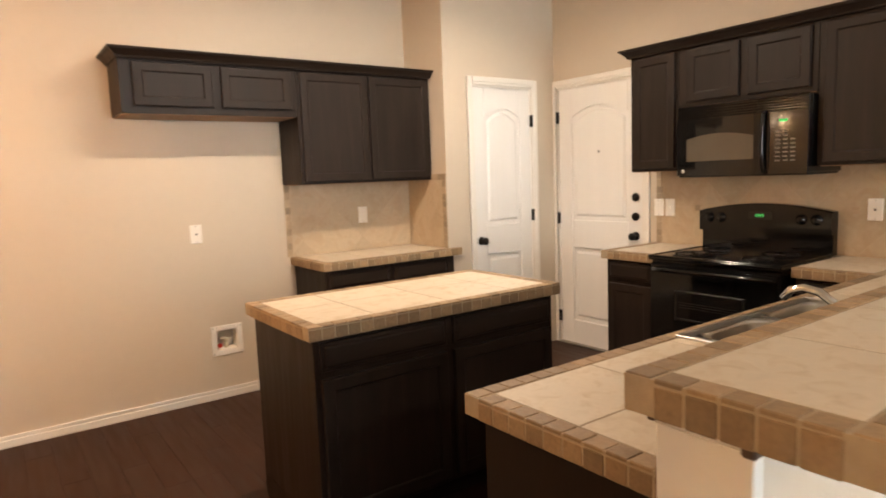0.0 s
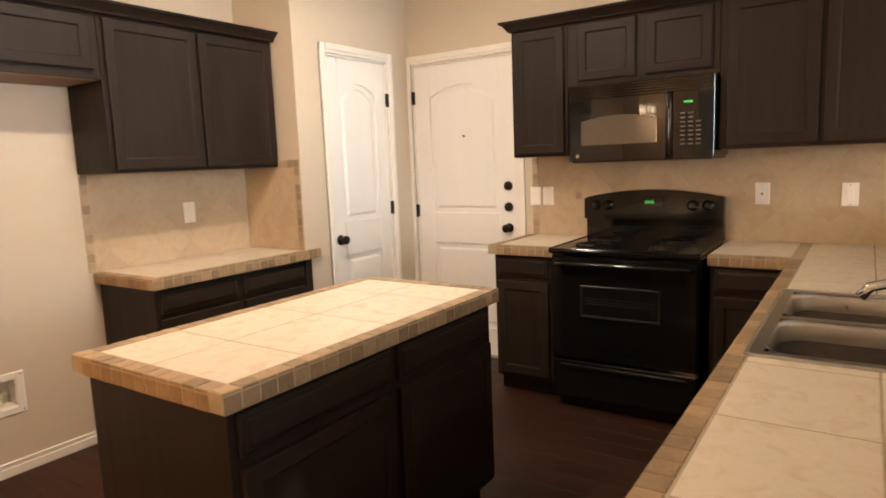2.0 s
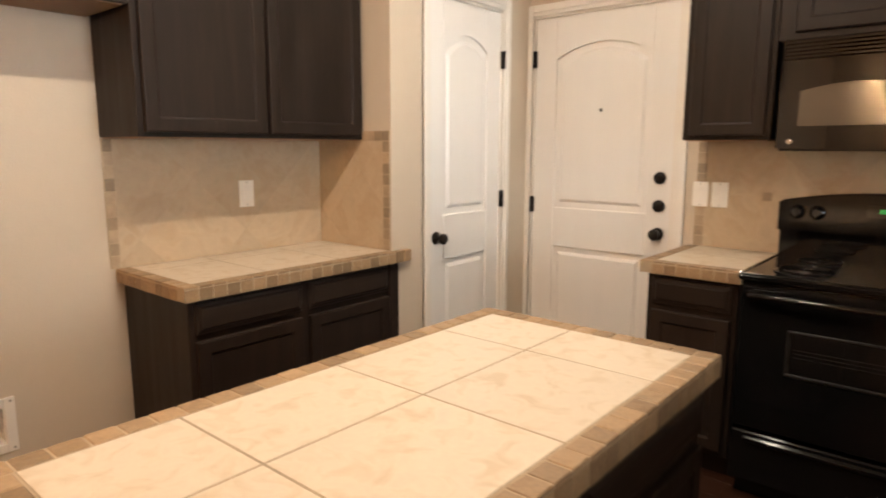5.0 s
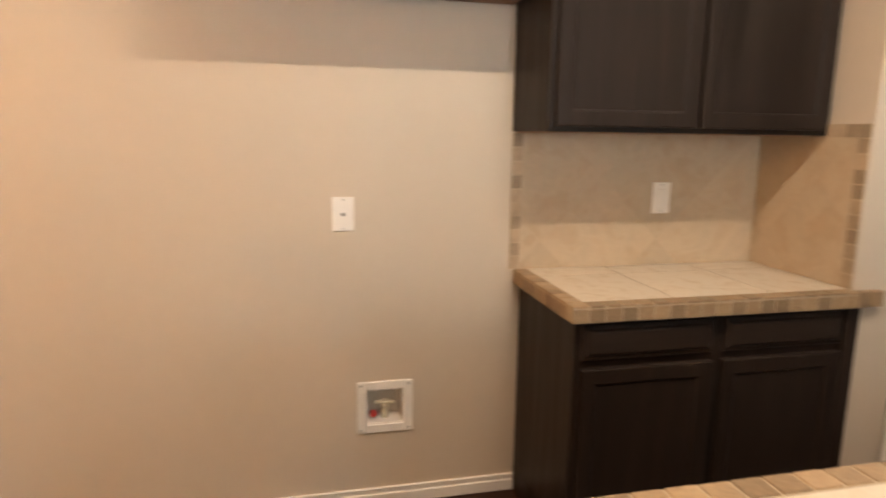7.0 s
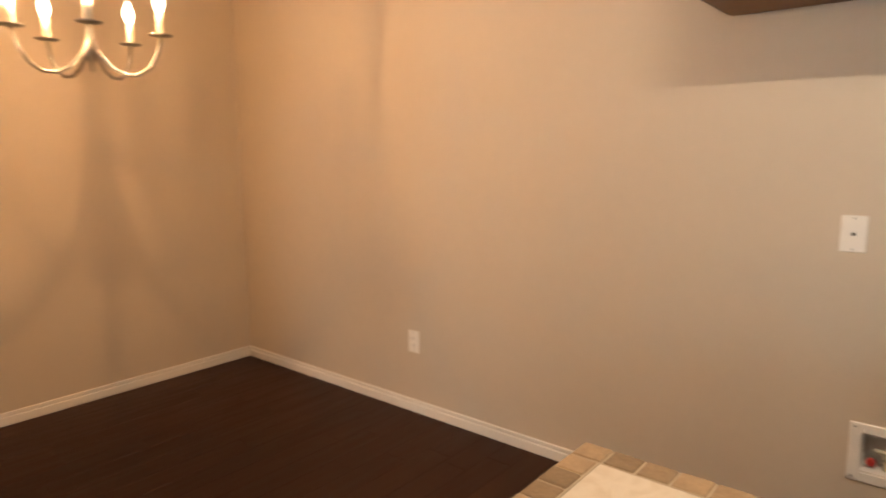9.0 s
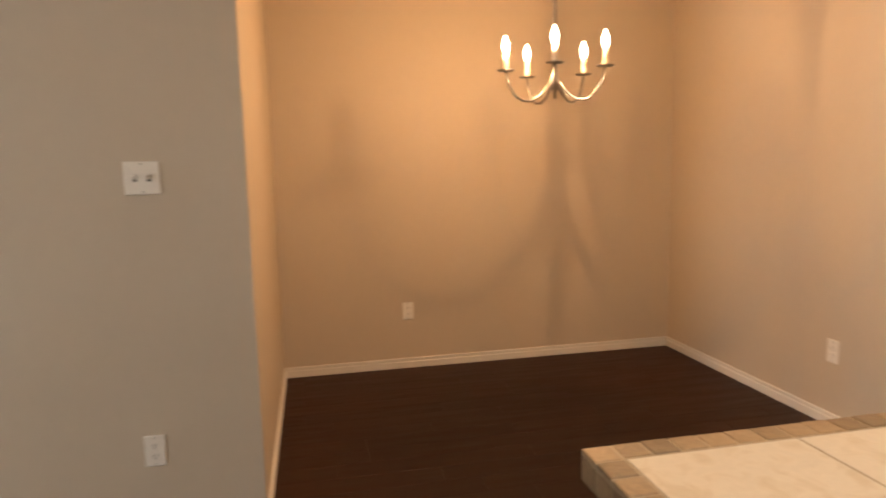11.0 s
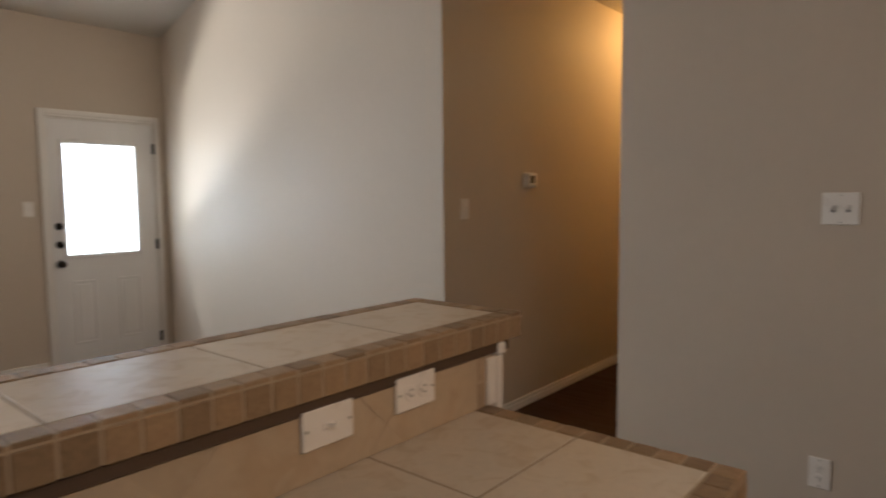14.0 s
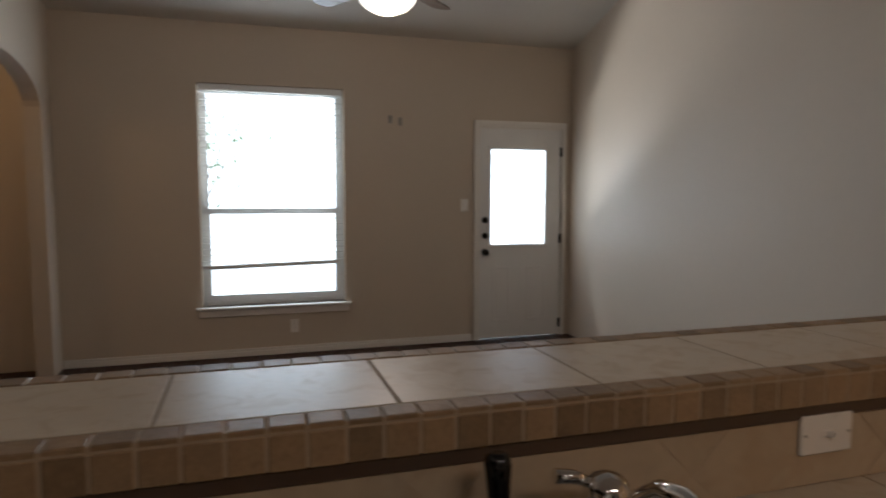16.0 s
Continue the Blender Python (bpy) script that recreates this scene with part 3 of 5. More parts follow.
# ---- kitchen cabinets ----
def ringed(x0, x1, z0, z1, steps):
    """One closed board whose face steps in and out: (inset, y) from the back edge to the middle."""
    bm = bmesh.new()
    rings = [[bm.verts.new(p) for p in ((x0 + i, y, z0 + i), (x1 - i, y, z0 + i), (x1 - i, y, z1 - i), (x0 + i, y, z1 - i))] for i, y in steps]
    for p, q in zip(rings, rings[1:]):
        for k in range(4):
            bm.faces.new([p[k], p[(k + 1) % 4], q[(k + 1) % 4], q[k]])
    bm.faces.new(rings[0][::-1])
    bm.faces.new(rings[-1])
    return bm


def front(name, parent, x0, x1, z0, z1, material, r=0.052):
    """A framed cabinet front with a recessed middle."""
    return part(name, ringed(x0, x1, z0, z1, ((0, 0), (0, -0.016), (0.002, -0.019), (0.006, -0.020), (r - 0.007, -0.020), (r - 0.002, -0.0175), (r, -0.0135), (r + 0.004, -0.013))), material, parent)


def slab_front(parent, x0, x1, z0, z1):
    return part("drawer_front", ringed(x0, x1, z0, z1, ((0, 0), (0, -0.010), (0.003, -0.013), (0.013, -0.014), (0.018, -0.019), (0.024, -0.021))), ESPRESSO_H, parent)


def base_cabinet(x, y, rz, w, depth, label, n=1, top=0.820, kick=None):
    ob = placed("base_cabinet", x, y, 0, rz, label, "cabinet", "espresso kitchen base cabinets")
    part("body", box(0, w, 0, depth, 0.10, top, 0.002), ESPRESSO, ob)
    part("toe_kick", box(0.0, w, 0.065, depth, 0, 0.10), kick or ESPRESSO, ob, "bare reddish wood toe kick" if kick else "")
    pitch = w / n
    for i in range(n):
        a, b = i * pitch + (0.022 if i == 0 else 0.018), (i + 1) * pitch - (0.022 if i == n - 1 else 0.018)
        slab_front(ob, a, b, 0.695, 0.805)
        front("cabinet_door", ob, a, b, 0.125, 0.668, ESPRESSO)
    return ob


def wall_cabinet(x, y, rz, w, depth, z0, z1, doors, label, bottom=RAWWOOD):
    ob = placed("wall_cabinet", x, y, 0, rz, label, "cabinet", "espresso kitchen wall cabinets")
    part("body", box(0, w, 0, depth, z0 + 0.004, z1, 0.002), ESPRESSO, ob)
    part("underside", box(0.012, w - 0.012, 0.012, depth - 0.004, z0, z0 + 0.006), bottom, ob, "bare brown wood underside")
    for a, b, c, e in doors:
        front("cabinet_door", ob, a, b, c, e, ESPRESSO)
    return ob


ISL = (0.875, 2.135, 2.20, 2.855)
b = base_cabinet(ISL[0] + 0.028, ISL[2] + 0.032, 0, 1.205, 0.595, "espresso-stained island cabinet with two drawers and doors", 2)
base_cabinet(1.702, 3.795, 0, 0.966, NORTH - 3.795, "espresso-stained base cabinet, two drawers above two doors", 2)
solid("cabinet_filler", boxes((2.650, 2.6695, 3.776, 3.7945, 0.0, 0.818), (2.6695, 2.700, 3.776, PANTRY_Y - 0.0015, 0.0, 0.818)), ESPRESSO, "narrow espresso wood filler strip at the wall corner", "filler strip")
base_cabinet(3.225, 2.822, -90, 0.360, EAST - 3.225, "narrow espresso base cabinet beside the stove")
base_cabinet(3.225, 1.650, -90, 0.355, EAST - 3.225, "narrow espresso base cabinet between stove and corner", kick=KICK)
for x, w, n in ((3.20, 0.70, 1), (2.50, 0.86, 2), (1.64, 0.735, 2)):
    base_cabinet(x, 1.275, 180, w, 0.535, "espresso base cabinet under the sink counter", n)

UZ0, UZ1 = 1.362, 2.088
wall_cabinet(1.655, 3.962, 0, 1.012, NORTH - 3.962, UZ0, UZ1, ((0.022, 0.498, UZ0 + 0.02, UZ1 - 0.022), (0.514, 0.990, UZ0 + 0.02, UZ1 - 0.022)), "tall espresso wall cabinet with two framed doors")
wall_cabinet(0.650, 3.962, 0, 1.003, NORTH - 3.962, 1.785, UZ1, ((0.065, 0.488, 1.83, UZ1 - 0.024), (0.538, 0.965, 1.83, UZ1 - 0.024)), "short espresso wall cabinet over the fridge space")
UE = 3.440
wall_cabinet(UE, 2.795, -90, 0.345, EAST - UE, UZ0, UZ1, ((0.030, 0.325, UZ0 + 0.02, UZ1 - 0.022),), "narrow espresso wall cabinet beside the microwave")
wall_cabinet(UE, 2.448, -90, 0.786, EAST - UE, 1.735, UZ1, ((0.060, 0.378, 1.765, UZ1 - 0.022), (0.430, 0.752, 1.765, UZ1 - 0.022)), "short espresso wall cabinet above the microwave")
wall_cabinet(UE, 1.660, -90, 0.860, EAST - UE, UZ0, UZ1, ((0.034, 0.420, UZ0 + 0.02, UZ1 - 0.022), (0.444, 0.836, UZ0 + 0.02, UZ1 - 0.022)), "espresso wall cabinet with two doors above the corner counter")


def crown(path, outs):
    """A sloped moulding swept along path; outs are the mitred outward steps."""
    prof = [(-0.005, 0.0), (0.010, 0.0), (0.014, 0.010), (0.040, 0.038), (0.048, 0.040), (0.052, 0.052), (-0.005, 0.052)]
    bm = bmesh.new()
    rings = [[bm.verts.new((x + o[0] * p, y + o[1] * p, 2.080 + q)) for p, q in prof] for (x, y), o in zip(path, outs)]
    n = len(prof)
    for a, b in zip(rings, rings[1:]):
        for i in range(n):
            bm.faces.new([a[i], a[(i + 1) % n], b[(i + 1) % n], b[i]])
    bm.faces.new(rings[0][::-1])
    bm.faces.new(rings[-1])
    return solid("crown_molding", bm, ESPRESSO_H, "dark espresso crown molding along the cabinet tops", "crown molding")


crown([(0.650, NORTH), (0.650, 3.942), (2.668, 3.942)], [(-1, 0), (-1, -1), (0, -1)])
crown([(EAST, 2.795), (UE - 0.02, 2.795), (UE - 0.02, 0.80)], [(0, 1), (-1, 1), (-1, 0)])


# ---- tiled tops ----
def minus(r, c):
    """The rectangle r without the rectangle c."""
    x0, x1, y0, y1 = r
    if not c or c[0] >= x1 or c[1] <= x0 or c[2] >= y1 or c[3] <= y0:
        return [r]
    out = []
    if c[0] > x0:
        out.append((x0, c[0], y0, y1))
    if c[1] < x1:
        out.append((c[1], x1, y0, y1))
    a, b = max(x0, c[0]), min(x1, c[1])
    if c[2] > y0:
        out.append((a, b, y0, c[2]))
    if c[3] < y1:
        out.append((a, b, c[3], y1))
    return [q for q in out if q[1] - q[0] > 0.012 and q[3] - q[2] > 0.012]


def run(a, b, size):
    n = max(1, round((b - a) / size))
    return [(a + (b - a) * i / n, a + (b - a) * (i + 1) / n) for i in range(n)]


def tiled(ob, x0, x1, y0, y1, z, thick, sides, xs, ys, cut=None, size=0.052, bw=0.050):
    """Field tiles with a border of small tiles on the edged sides, over a bed of grout."""
    e, gap = 0.0006, 0.0018
    bx0, bx1 = x0 + (e if "W" in sides else 0), x1 - (e if "E" in sides else 0)
    by0, by1 = y0 + (e if "S" in sides else 0), y1 - (e if "N" in sides else 0)
    bm = bmesh.new()
    for a in minus((bx0, bx1, by0, by1), cut):
        bx(bm, a[0], a[1], a[2], a[3], z - thick + 0.002, z - 0.0013)
    part("grout_bed", bm, GROUT, ob, "brown grout and backing board")
    fx0, fx1 = x0 + (bw if "W" in sides else 0), x1 - (bw if "E" in sides else 0)
    fy0, fy1 = y0 + (bw if "S" in sides else 0), y1 - (bw if "N" in sides else 0)
    xl, yl = [fx0] + [v for v in xs if fx0 < v < fx1] + [fx1], [fy0] + [v for v in ys if fy0 < v < fy1] + [fy1]
    bm = bmesh.new()
    for a in minus((fx0, fx1, fy0, fy1), cut):
        bx(bm, a[0], a[1], a[2], a[3], z - 0.006, z - 0.0009)
    part("field_grout", bm, FGROUT, ob, "darker grout between the field tiles")
    for a, b in zip(xl, xl[1:]):
        for c, d in zip(yl, yl[1:]):
            for q in minus((a + 0.002, b - 0.002, c + 0.002, d - 0.002), cut):
                piece("tile", q[0], q[1], q[2], q[3], z - 0.009, z, TILE, ob, 0.0015)
    rnd = random.Random(int(x0 * 1000))
    for s in sides:
        lo, hi = sides[s]
        for k, (a, b) in enumerate(run(lo, hi, size)):
            j = rnd.uniform(-0.0006, 0.0006)
            a, b = a + gap, b - gap
            if s in "NS":
                ya, yb_ = (y0, y0 + bw - 0.003) if s == "S" else (y1 - bw + 0.003, y1)
                piece("edge_tile", a, b, ya, yb_, z - 0.008 + j, z + 0.001 + j, EDGE, ob, 0.002)
                f = (y0 - 0.001 + j, y0 + 0.009) if s == "S" else (y1 - 0.009, y1 + 0.001 + j)
                piece("edge_tile", a, b, f[0], f[1], z - thick, z - 0.0095, EDGE, ob, 0.002)
            else:
                xa, xb = (x0, x0 + bw - 0.003) if s == "W" else (x1 - bw + 0.003, x1)
                piece("edge_tile", xa, xb, a, b, z - 0.008 + j, z + 0.001 + j, EDGE, ob, 0.002)
                f = (x0 - 0.001 + j, x0 + 0.009) if s == "W" else (x1 - 0.009, x1 + 0.001 + j)
                piece("edge_tile", f[0], f[1], a, b, z - thick, z - 0.0095, EDGE, ob, 0.002)


def top(x, y, label):
    return thing("countertop", (x, y, COUNTER - 0.05), label, "countertop")


TOP_LABEL = "cream tile countertop edged with small brown stone tiles"
t = top(1.5, 2.53, "cream tile island top edged with small brown stone tiles")
tiled(t, *ISL, COUNTER, 0.052, {"S": (ISL[0], ISL[1]), "N": (ISL[0], ISL[1]), "W": (ISL[2] + 0.05, ISL[3] - 0.05), "E": (ISL[2] + 0.05, ISL[3] - 0.05)}, [1.172, 1.522, 1.874], [2.556])
t = top(2.2, 4.0, TOP_LABEL)
tiled(t, 1.675, RETURN_X - 0.002, 3.755, NORTH - 0.002, COUNTER, 0.052, {"S": (1.675, RETURN_X - 0.002), "W": (3.805, NORTH - 0.002)}, [2.03, 2.38], [4.15])
for a, b in run(RETURN_X, 2.768, 0.050):
    piece("edge_tile", a + 0.002, b - 0.002, 3.755, PANTRY_Y - 0.003, COUNTER - 0.052, COUNTER + 0.001, EDGE, t, 0.003)
t = top(3.48, 2.65, TOP_LABEL)
tiled(t, 3.195, EAST - 0.002, 2.452, 2.850, COUNTER, 0.052, {"N": (3.195, EAST - 0.002), "W": (2.452, 2.80)}, [3.50], [])
SINK = (1.655, 2.475, 0.775, 1.272)
cut = (SINK[0] + 0.02, SINK[1] - 0.02, SINK[2] + 0.02, SINK[3] - 0.02)
t = top(2.3, 1.02, "L-shaped cream tile sink countertop with brown stone edging")
tiled(t, 0.875, EAST - 0.002, BARW[1] + 0.002, 1.312, COUNTER, 0.052, {"N": (0.875, 3.195), "W": (BARW[1] + 0.002, 1.262)}, [1.262, 1.612, 1.962, 2.312, 2.662, 3.012, 3.362], [1.0], cut)
tiled(t, 3.195, EAST - 0.002, 1.312, 1.658, COUNTER, 0.052, {"W": (1.312, 1.658)}, [3.50], [])
t = thing("bar_countertop", (2.2, 0.58, BAR - 0.06), "raised cream tile bar counter edged with brown stone tiles", "countertop")
tiled(t, 0.755, EAST - 0.002, 0.400, 0.755, BAR, 0.060, {"N": (0.755, EAST - 0.002), "S": (0.755, EAST - 0.002), "W": (0.45, 0.705)}, [1.120, 1.454, 1.787, 2.120, 2.452, 2.786, 3.12, 3.45], [], None, 0.052, 0.048)
solid("bar_trim", boxes((0.80, EAST - 0.002, 0.735, 0.748, 0.995, 1.0195, 0.002), (0.80, EAST - 0.002, 0.575, 0.598, 0.985, 1.0195, 0.004)), STRIP, "dark brown wood strip below the bar edge", "trim", "structure")
bm = boxes((0.822, 0.85, 0.588, 0.747, 0, 0.985, 0.003), (0.814, 0.85, 0.582, 0.752, 0.985, 1.0195, 0.006))
bx(bm, 0.85, 0.885, 0.737, 0.747, COUNTER, 0.985, 0.003)
solid("bar_end_trim", bm, TRIM, "white-painted end board capping the bar wall", "trim", "structure")


# ---- wall tiles behind the counters ----
def clip(poly, x0, x1, z0, z1):
    for ax, lim, keep in ((0, x0, 1), (0, x1, -1), (1, z0, 1), (1, z1, -1)):
        out = []
        for i, p in enumerate(poly):
            q = poly[(i + 1) % len(poly)]
            a, b = (p[ax] - lim) * keep, (q[ax] - lim) * keep
            if a >= 0:
                out.append(p)
            if a * b < 0:
                s = a / (a - b)
                out.append((p[0] + (q[0] - p[0]) * s, p[1] + (q[1] - p[1]) * s))
        poly = out
        if len(poly) < 3:
            return []
    return poly


def splash(x, y, rz, w, z0, z1, label, border_l=0.0, border_r=0.0, border_t=0.0, side=0.30, start=(0.0, 0.0), inserts=()):
    """Large tiles set on the diagonal, with columns or a row of small tiles at the ends."""
    ob = placed("wall_tiling", x, y, z0, rz, label, "wall tiling", kind="structure")
    h = z1 - z0
    part("grout_bed", box(0, w, -0.0068, -0.0005, 0, h), LGROUT, ob, "light grout")
    d, g = side * math.sqrt(2), 0.0015
    x0, x1, zt = border_l, w - border_r, h - border_t
    for i in range(-3, int(w / d) + 4):
        for j in range(-3, 6):
            for o in (0, 0.5):
                cx, cz = start[0] + (i + o) * d, start[1] + (j + o) * d
                k = d / 2 - g * 1.4
                p = clip([(cx - k, cz), (cx, cz - k), (cx + k, cz), (cx, cz + k)], x0 + g, x1 - g, g, zt - g)
                if len(p) < 3 or abs(sum(a[0] * b[1] - b[0] * a[1] for a, b in zip(p, p[1:] + p[:1]))) < 4e-4:
                    continue
                bm = bmesh.new()
                prism(bm, [(a, -0.008, b) for a, b in p], (0, 0.003, 0))
                part("tile", bm, SPLASH, ob)
    for a, b in ((0, border_l), (w - border_r, w)):
        if b - a > 0.01:
            for c, e in run(0, zt, 0.050):
                piece("mosaic_tile", a + g, b - g, -0.0085, -0.002, c + g, e - g, MOSAIC, ob, 0.0015)
    if border_t:
        for c, e in run(0, w, 0.050):
            piece("mosaic_tile", c + g, e - g, -0.0085, -0.002, zt + g, h - g, MOSAIC, ob, 0.0015)
    for a, c in inserts:
        piece("insert_tile", a - 0.019, a + 0.019, -0.011, -0.004, c - z0 - 0.019, c - z0 + 0.019, MOSAIC, ob, 0.002)
    return ob


SPL = "tan diagonal wall tiles with a small brown mosaic border"
splash(1.655, NORTH, 0, RETURN_X - 1.655 - 0.010, COUNTER + 0.001, 1.361, SPL, 0.038, start=(0.35, 0.10), side=0.33)
splash(RETURN_X, NORTH - 0.001, -90, NORTH - PANTRY_Y - 0.004, COUNTER + 0.001, 1.405, SPL, 0, 0.045, 0.045, start=(0.30, 0.12), side=0.33)
splash(EAST, 2.828, -90, 2.828 - BARW[1] - 0.010, COUNTER + 0.001, 1.361, SPL, 0.045, start=(0.312, 0.248), side=0.333, inserts=((0.312, 1.12), (1.236, 1.12)))
splash(EAST - 0.012, BARW[1], 180, EAST - 0.012 - 0.888, COUNTER + 0.001, 0.994, "tan diagonal wall tiles under the raised bar", 0, 0.032, start=(0.2, 0.05), side=0.30)


# ---- plates on the walls ----
def plate(name, x, y, z, rz, label, w=0.072, h=0.116, kind="outlet", gang=1, flat=False, tilt=0):
    """A plastic wall plate, centred at the point; flat: laid on its side."""
    ob = placed(name, x, y, z, rz, label, name.replace("_", " "))
    if flat:
        ob.matrix_world = pose(x, y, z, 0, 0, rz) @ pose(0, 0, 0, 0, 90, 0)
    part("cover", box(-w / 2, w / 2, -0.006, 0, -h / 2, h / 2, 0.0025), PLASTIC, ob)
    for g in range(gang):
        cx = (g - (gang - 1) / 2) * 0.046
        if kind == "outlet":
            for s in (-1, 1):
                bm = bmesh.new()
                lathe(bm, (cx, -0.005, s * 0.0195), (0, -1, 0), [(0, 0.0165), (0.0025, 0.0165), (0.003, 0.015)], 18)
                r = part("receptacle", bm, PLASTIC, ob)
                part("slot", boxes((cx - 0.0075, cx - 0.0052, -0.0086, -0.0075, s * 0.0195 - 0.002, s * 0.0195 + 0.007), (cx + 0.0052, cx + 0.0075, -0.0086, -0.0075, s * 0.0195 - 0.002, s * 0.0195 + 0.007),
                                   (cx - 0.002, cx + 0.002, -0.0086, -0.0075, s * 0.0195 - 0.010, s * 0.0195 - 0.006)), SLOT, r)
        elif kind == "switch":
            part("surround", box(cx - 0.006, cx + 0.006, -0.0075, -0.005, -0.0125, 0.0125, 0.001), SLOT if gang > 1 else PLASTIC, ob)
            bm = bmesh.new()
            prism(bm, [(cx - 0.0045, -0.006, -0.006), (cx - 0.0045, -0.006, 0.010), (cx - 0.0045, -0.017, 0.012), (cx - 0.0045, -0.017, 0.005)], (0.009, 0, 0))
            part("toggle", bm, PLASTIC, ob)
        elif kind == "rocker":
            part("rocker", box(cx - 0.0165, cx + 0.0165, -0.0095, -0.005, -0.033, 0.033, 0.002), PLASTIC, ob)
        elif kind == "jack":
            part("jack", box(cx - 0.010, cx + 0.010, -0.0085, -0.005, -0.010, 0.010, 0.001), PLASTIC, ob)
            part("slot", box(cx - 0.006, cx + 0.006, -0.0090, -0.0080, -0.006, 0.005), SLOT, ob)
    for s in (-1, 1):
        bm = bmesh.new()
        cyl(bm, (0, -0.0055, s * h * 0.42), (0, -0.0072, s * h * 0.42), 0.0028, n=8)
        part("screw", bm, NICKEL, ob)
    return ob


plate("wall_jack", 1.063, NORTH, 1.083, 0, "white plastic jack plate on the beige wall", kind="jack")
plate("wall_outlet", -0.795, NORTH, 0.378, 0, "white plastic outlet low on the beige wall")
plate("wall_outlet", 2.247, NORTH - 0.0085, 1.129, 0, "white outlet plate on the tan wall tiles", kind="rocker")
plate("light_switch", EAST - 0.0085, 2.806, 1.118, -90, "white switch plate on the tan wall tiles", kind="rocker")
plate("light_switch", EAST - 0.0085, 2.718, 1.118, -90, "white toggle switch on the tan wall tiles", kind="switch")
plate("wall_outlet", EAST - 0.0085, 1.500, 1.127, -90, "white jack plate with a dark centre on the tiles", kind="jack")
plate("wall_outlet", EAST - 0.0085, 1.110, 1.121, -90, "white rocker plate on the tan wall tiles", kind="rocker")
plate("light_switch", GREY, 1.232, 1.309, 90, "white double toggle switch on the greige wall", 0.116, 0.114, "switch", 2)
plate("wall_outlet", GREY, 1.200, 0.330, 90, "white outlet low on the greige wall")
plate("wall_outlet", WEST, 2.385, 0.385, 90, "white outlet low on the dining corner wall")
plate("light_switch", -0.742, HALL_S, 1.295, 180, "white switch on the hall wall", kind="switch")
plate("light_switch", 0.374, SOUTH, 1.296, 180, "white switch beside the back door", kind="switch")
plate("wall_outlet", 1.949, SOUTH, 0.243, 180, "white outlet below the window")
plate("light_switch", 1.362, BARW[1] + 0.0085, 0.966, 180, "white horizontal switch plate under the bar", kind="switch", flat=True)
plate("wall_outlet", 1.134, BARW[1] + 0.0085, 0.972, 180, "white horizontal outlet under the bar", kind="outlet", flat=True)

th = placed("thermostat", -1.41, HALL_S, 1.465, 180, "small white thermostat on the hall wall", "thermostat")
part("base", box(-0.062, 0.062, -0.010, 0, -0.048, 0.048, 0.004), PLASTIC, th)
part("body", box(-0.055, 0.055, -0.030, -0.009, -0.042, 0.042, 0.007), PLASTIC, th)
part("display", box(-0.030, 0.026, -0.0315, -0.028, -0.020, 0.028, 0.001), SLOT, th, "dark display window")

sb = placed("supply_box", (GB[0] + GB[1]) / 2, NORTH, (GB[2] + GB[3]) / 2, 0, "recessed white ice-maker supply box with valve", "supply box")
hw, hh = (GB[1] - GB[0]) / 2, (GB[3] - GB[2]) / 2
fo = 0.034
part("frame", boxes((-hw - fo, -hw, -0.007, 0.001, -hh - fo, hh + fo, 0.003), (hw, hw + fo, -0.007, 0.001, -hh - fo, hh + fo, 0.003), (-hw, hw, -0.007, 0.001, hh, hh + fo, 0.003), (-hw, hw, -0.007, 0.001, -hh - fo, -hh, 0.003)), PLASTIC, sb)
part("recess", boxes((-hw, hw, 0.088, 0.092, -hh, hh), (-hw, -hw + 0.003, 0.001, 0.088, -hh, hh), (hw - 0.003, hw, 0.001, 0.088, -hh, hh), (-hw + 0.003, hw - 0.003, 0.001, 0.088, hh - 0.003, hh), (-hw + 0.003, hw - 0.003, 0.001, 0.088, -hh, -hh + 0.003)), PLASTIC, sb)
bm = bmesh.new()
cyl(bm, (0.006, 0.045, -hh), (0.006, 0.045, -0.012), 0.012, n=14)
lathe(bm, (0.006, 0.045, -0.022), (0, 0, 1), [(0, 0.016), (0.012, 0.018), (0.026, 0.014), (0.030, 0.006)], 16)
cyl(bm, (-0.030, 0.030, 0.004), (0.040, 0.040, -0.004), 0.007, n=10)
part("valve", bm, PIPEW, sb, "pale plastic valve")
bm = bmesh.new()
lathe(bm, (-0.038, 0.040, -0.040), (0, -1, 0), [(0, 0.014), (0.010, 0.015), (0.018, 0.011)], 12)
part("valve_handle", bm, RED, sb, "red plastic handle")
for sx in (-1, 1):
    for sz in (-1, 1):
        part("screw", box(sx * (hw + 0.020) - 0.004, sx * (hw + 0.020) + 0.004, -0.0085, -0.006, sz * (hh + 0.020) - 0.004, sz * (hh + 0.020) + 0.004, 0.001), NICKEL, sb)

for x, z in ((1.080, 2.067), (0.989, 2.050)):
    bk = placed("wall_bracket", x, SOUTH, z, 180, "small dark metal curtain bracket on the wall", "bracket", "two curtain brackets")
    part("back", box(-0.018, 0.018, -0.004, 0, -0.036, 0.036, 0.002), NICKEL, bk)
    part("hook", boxes((-0.010, 0.010, -0.030, -0.004, -0.030, -0.022, 0.002), (-0.010, 0.010, -0.034, -0.028, -0.030, -0.008, 0.002)), NICKEL, bk)

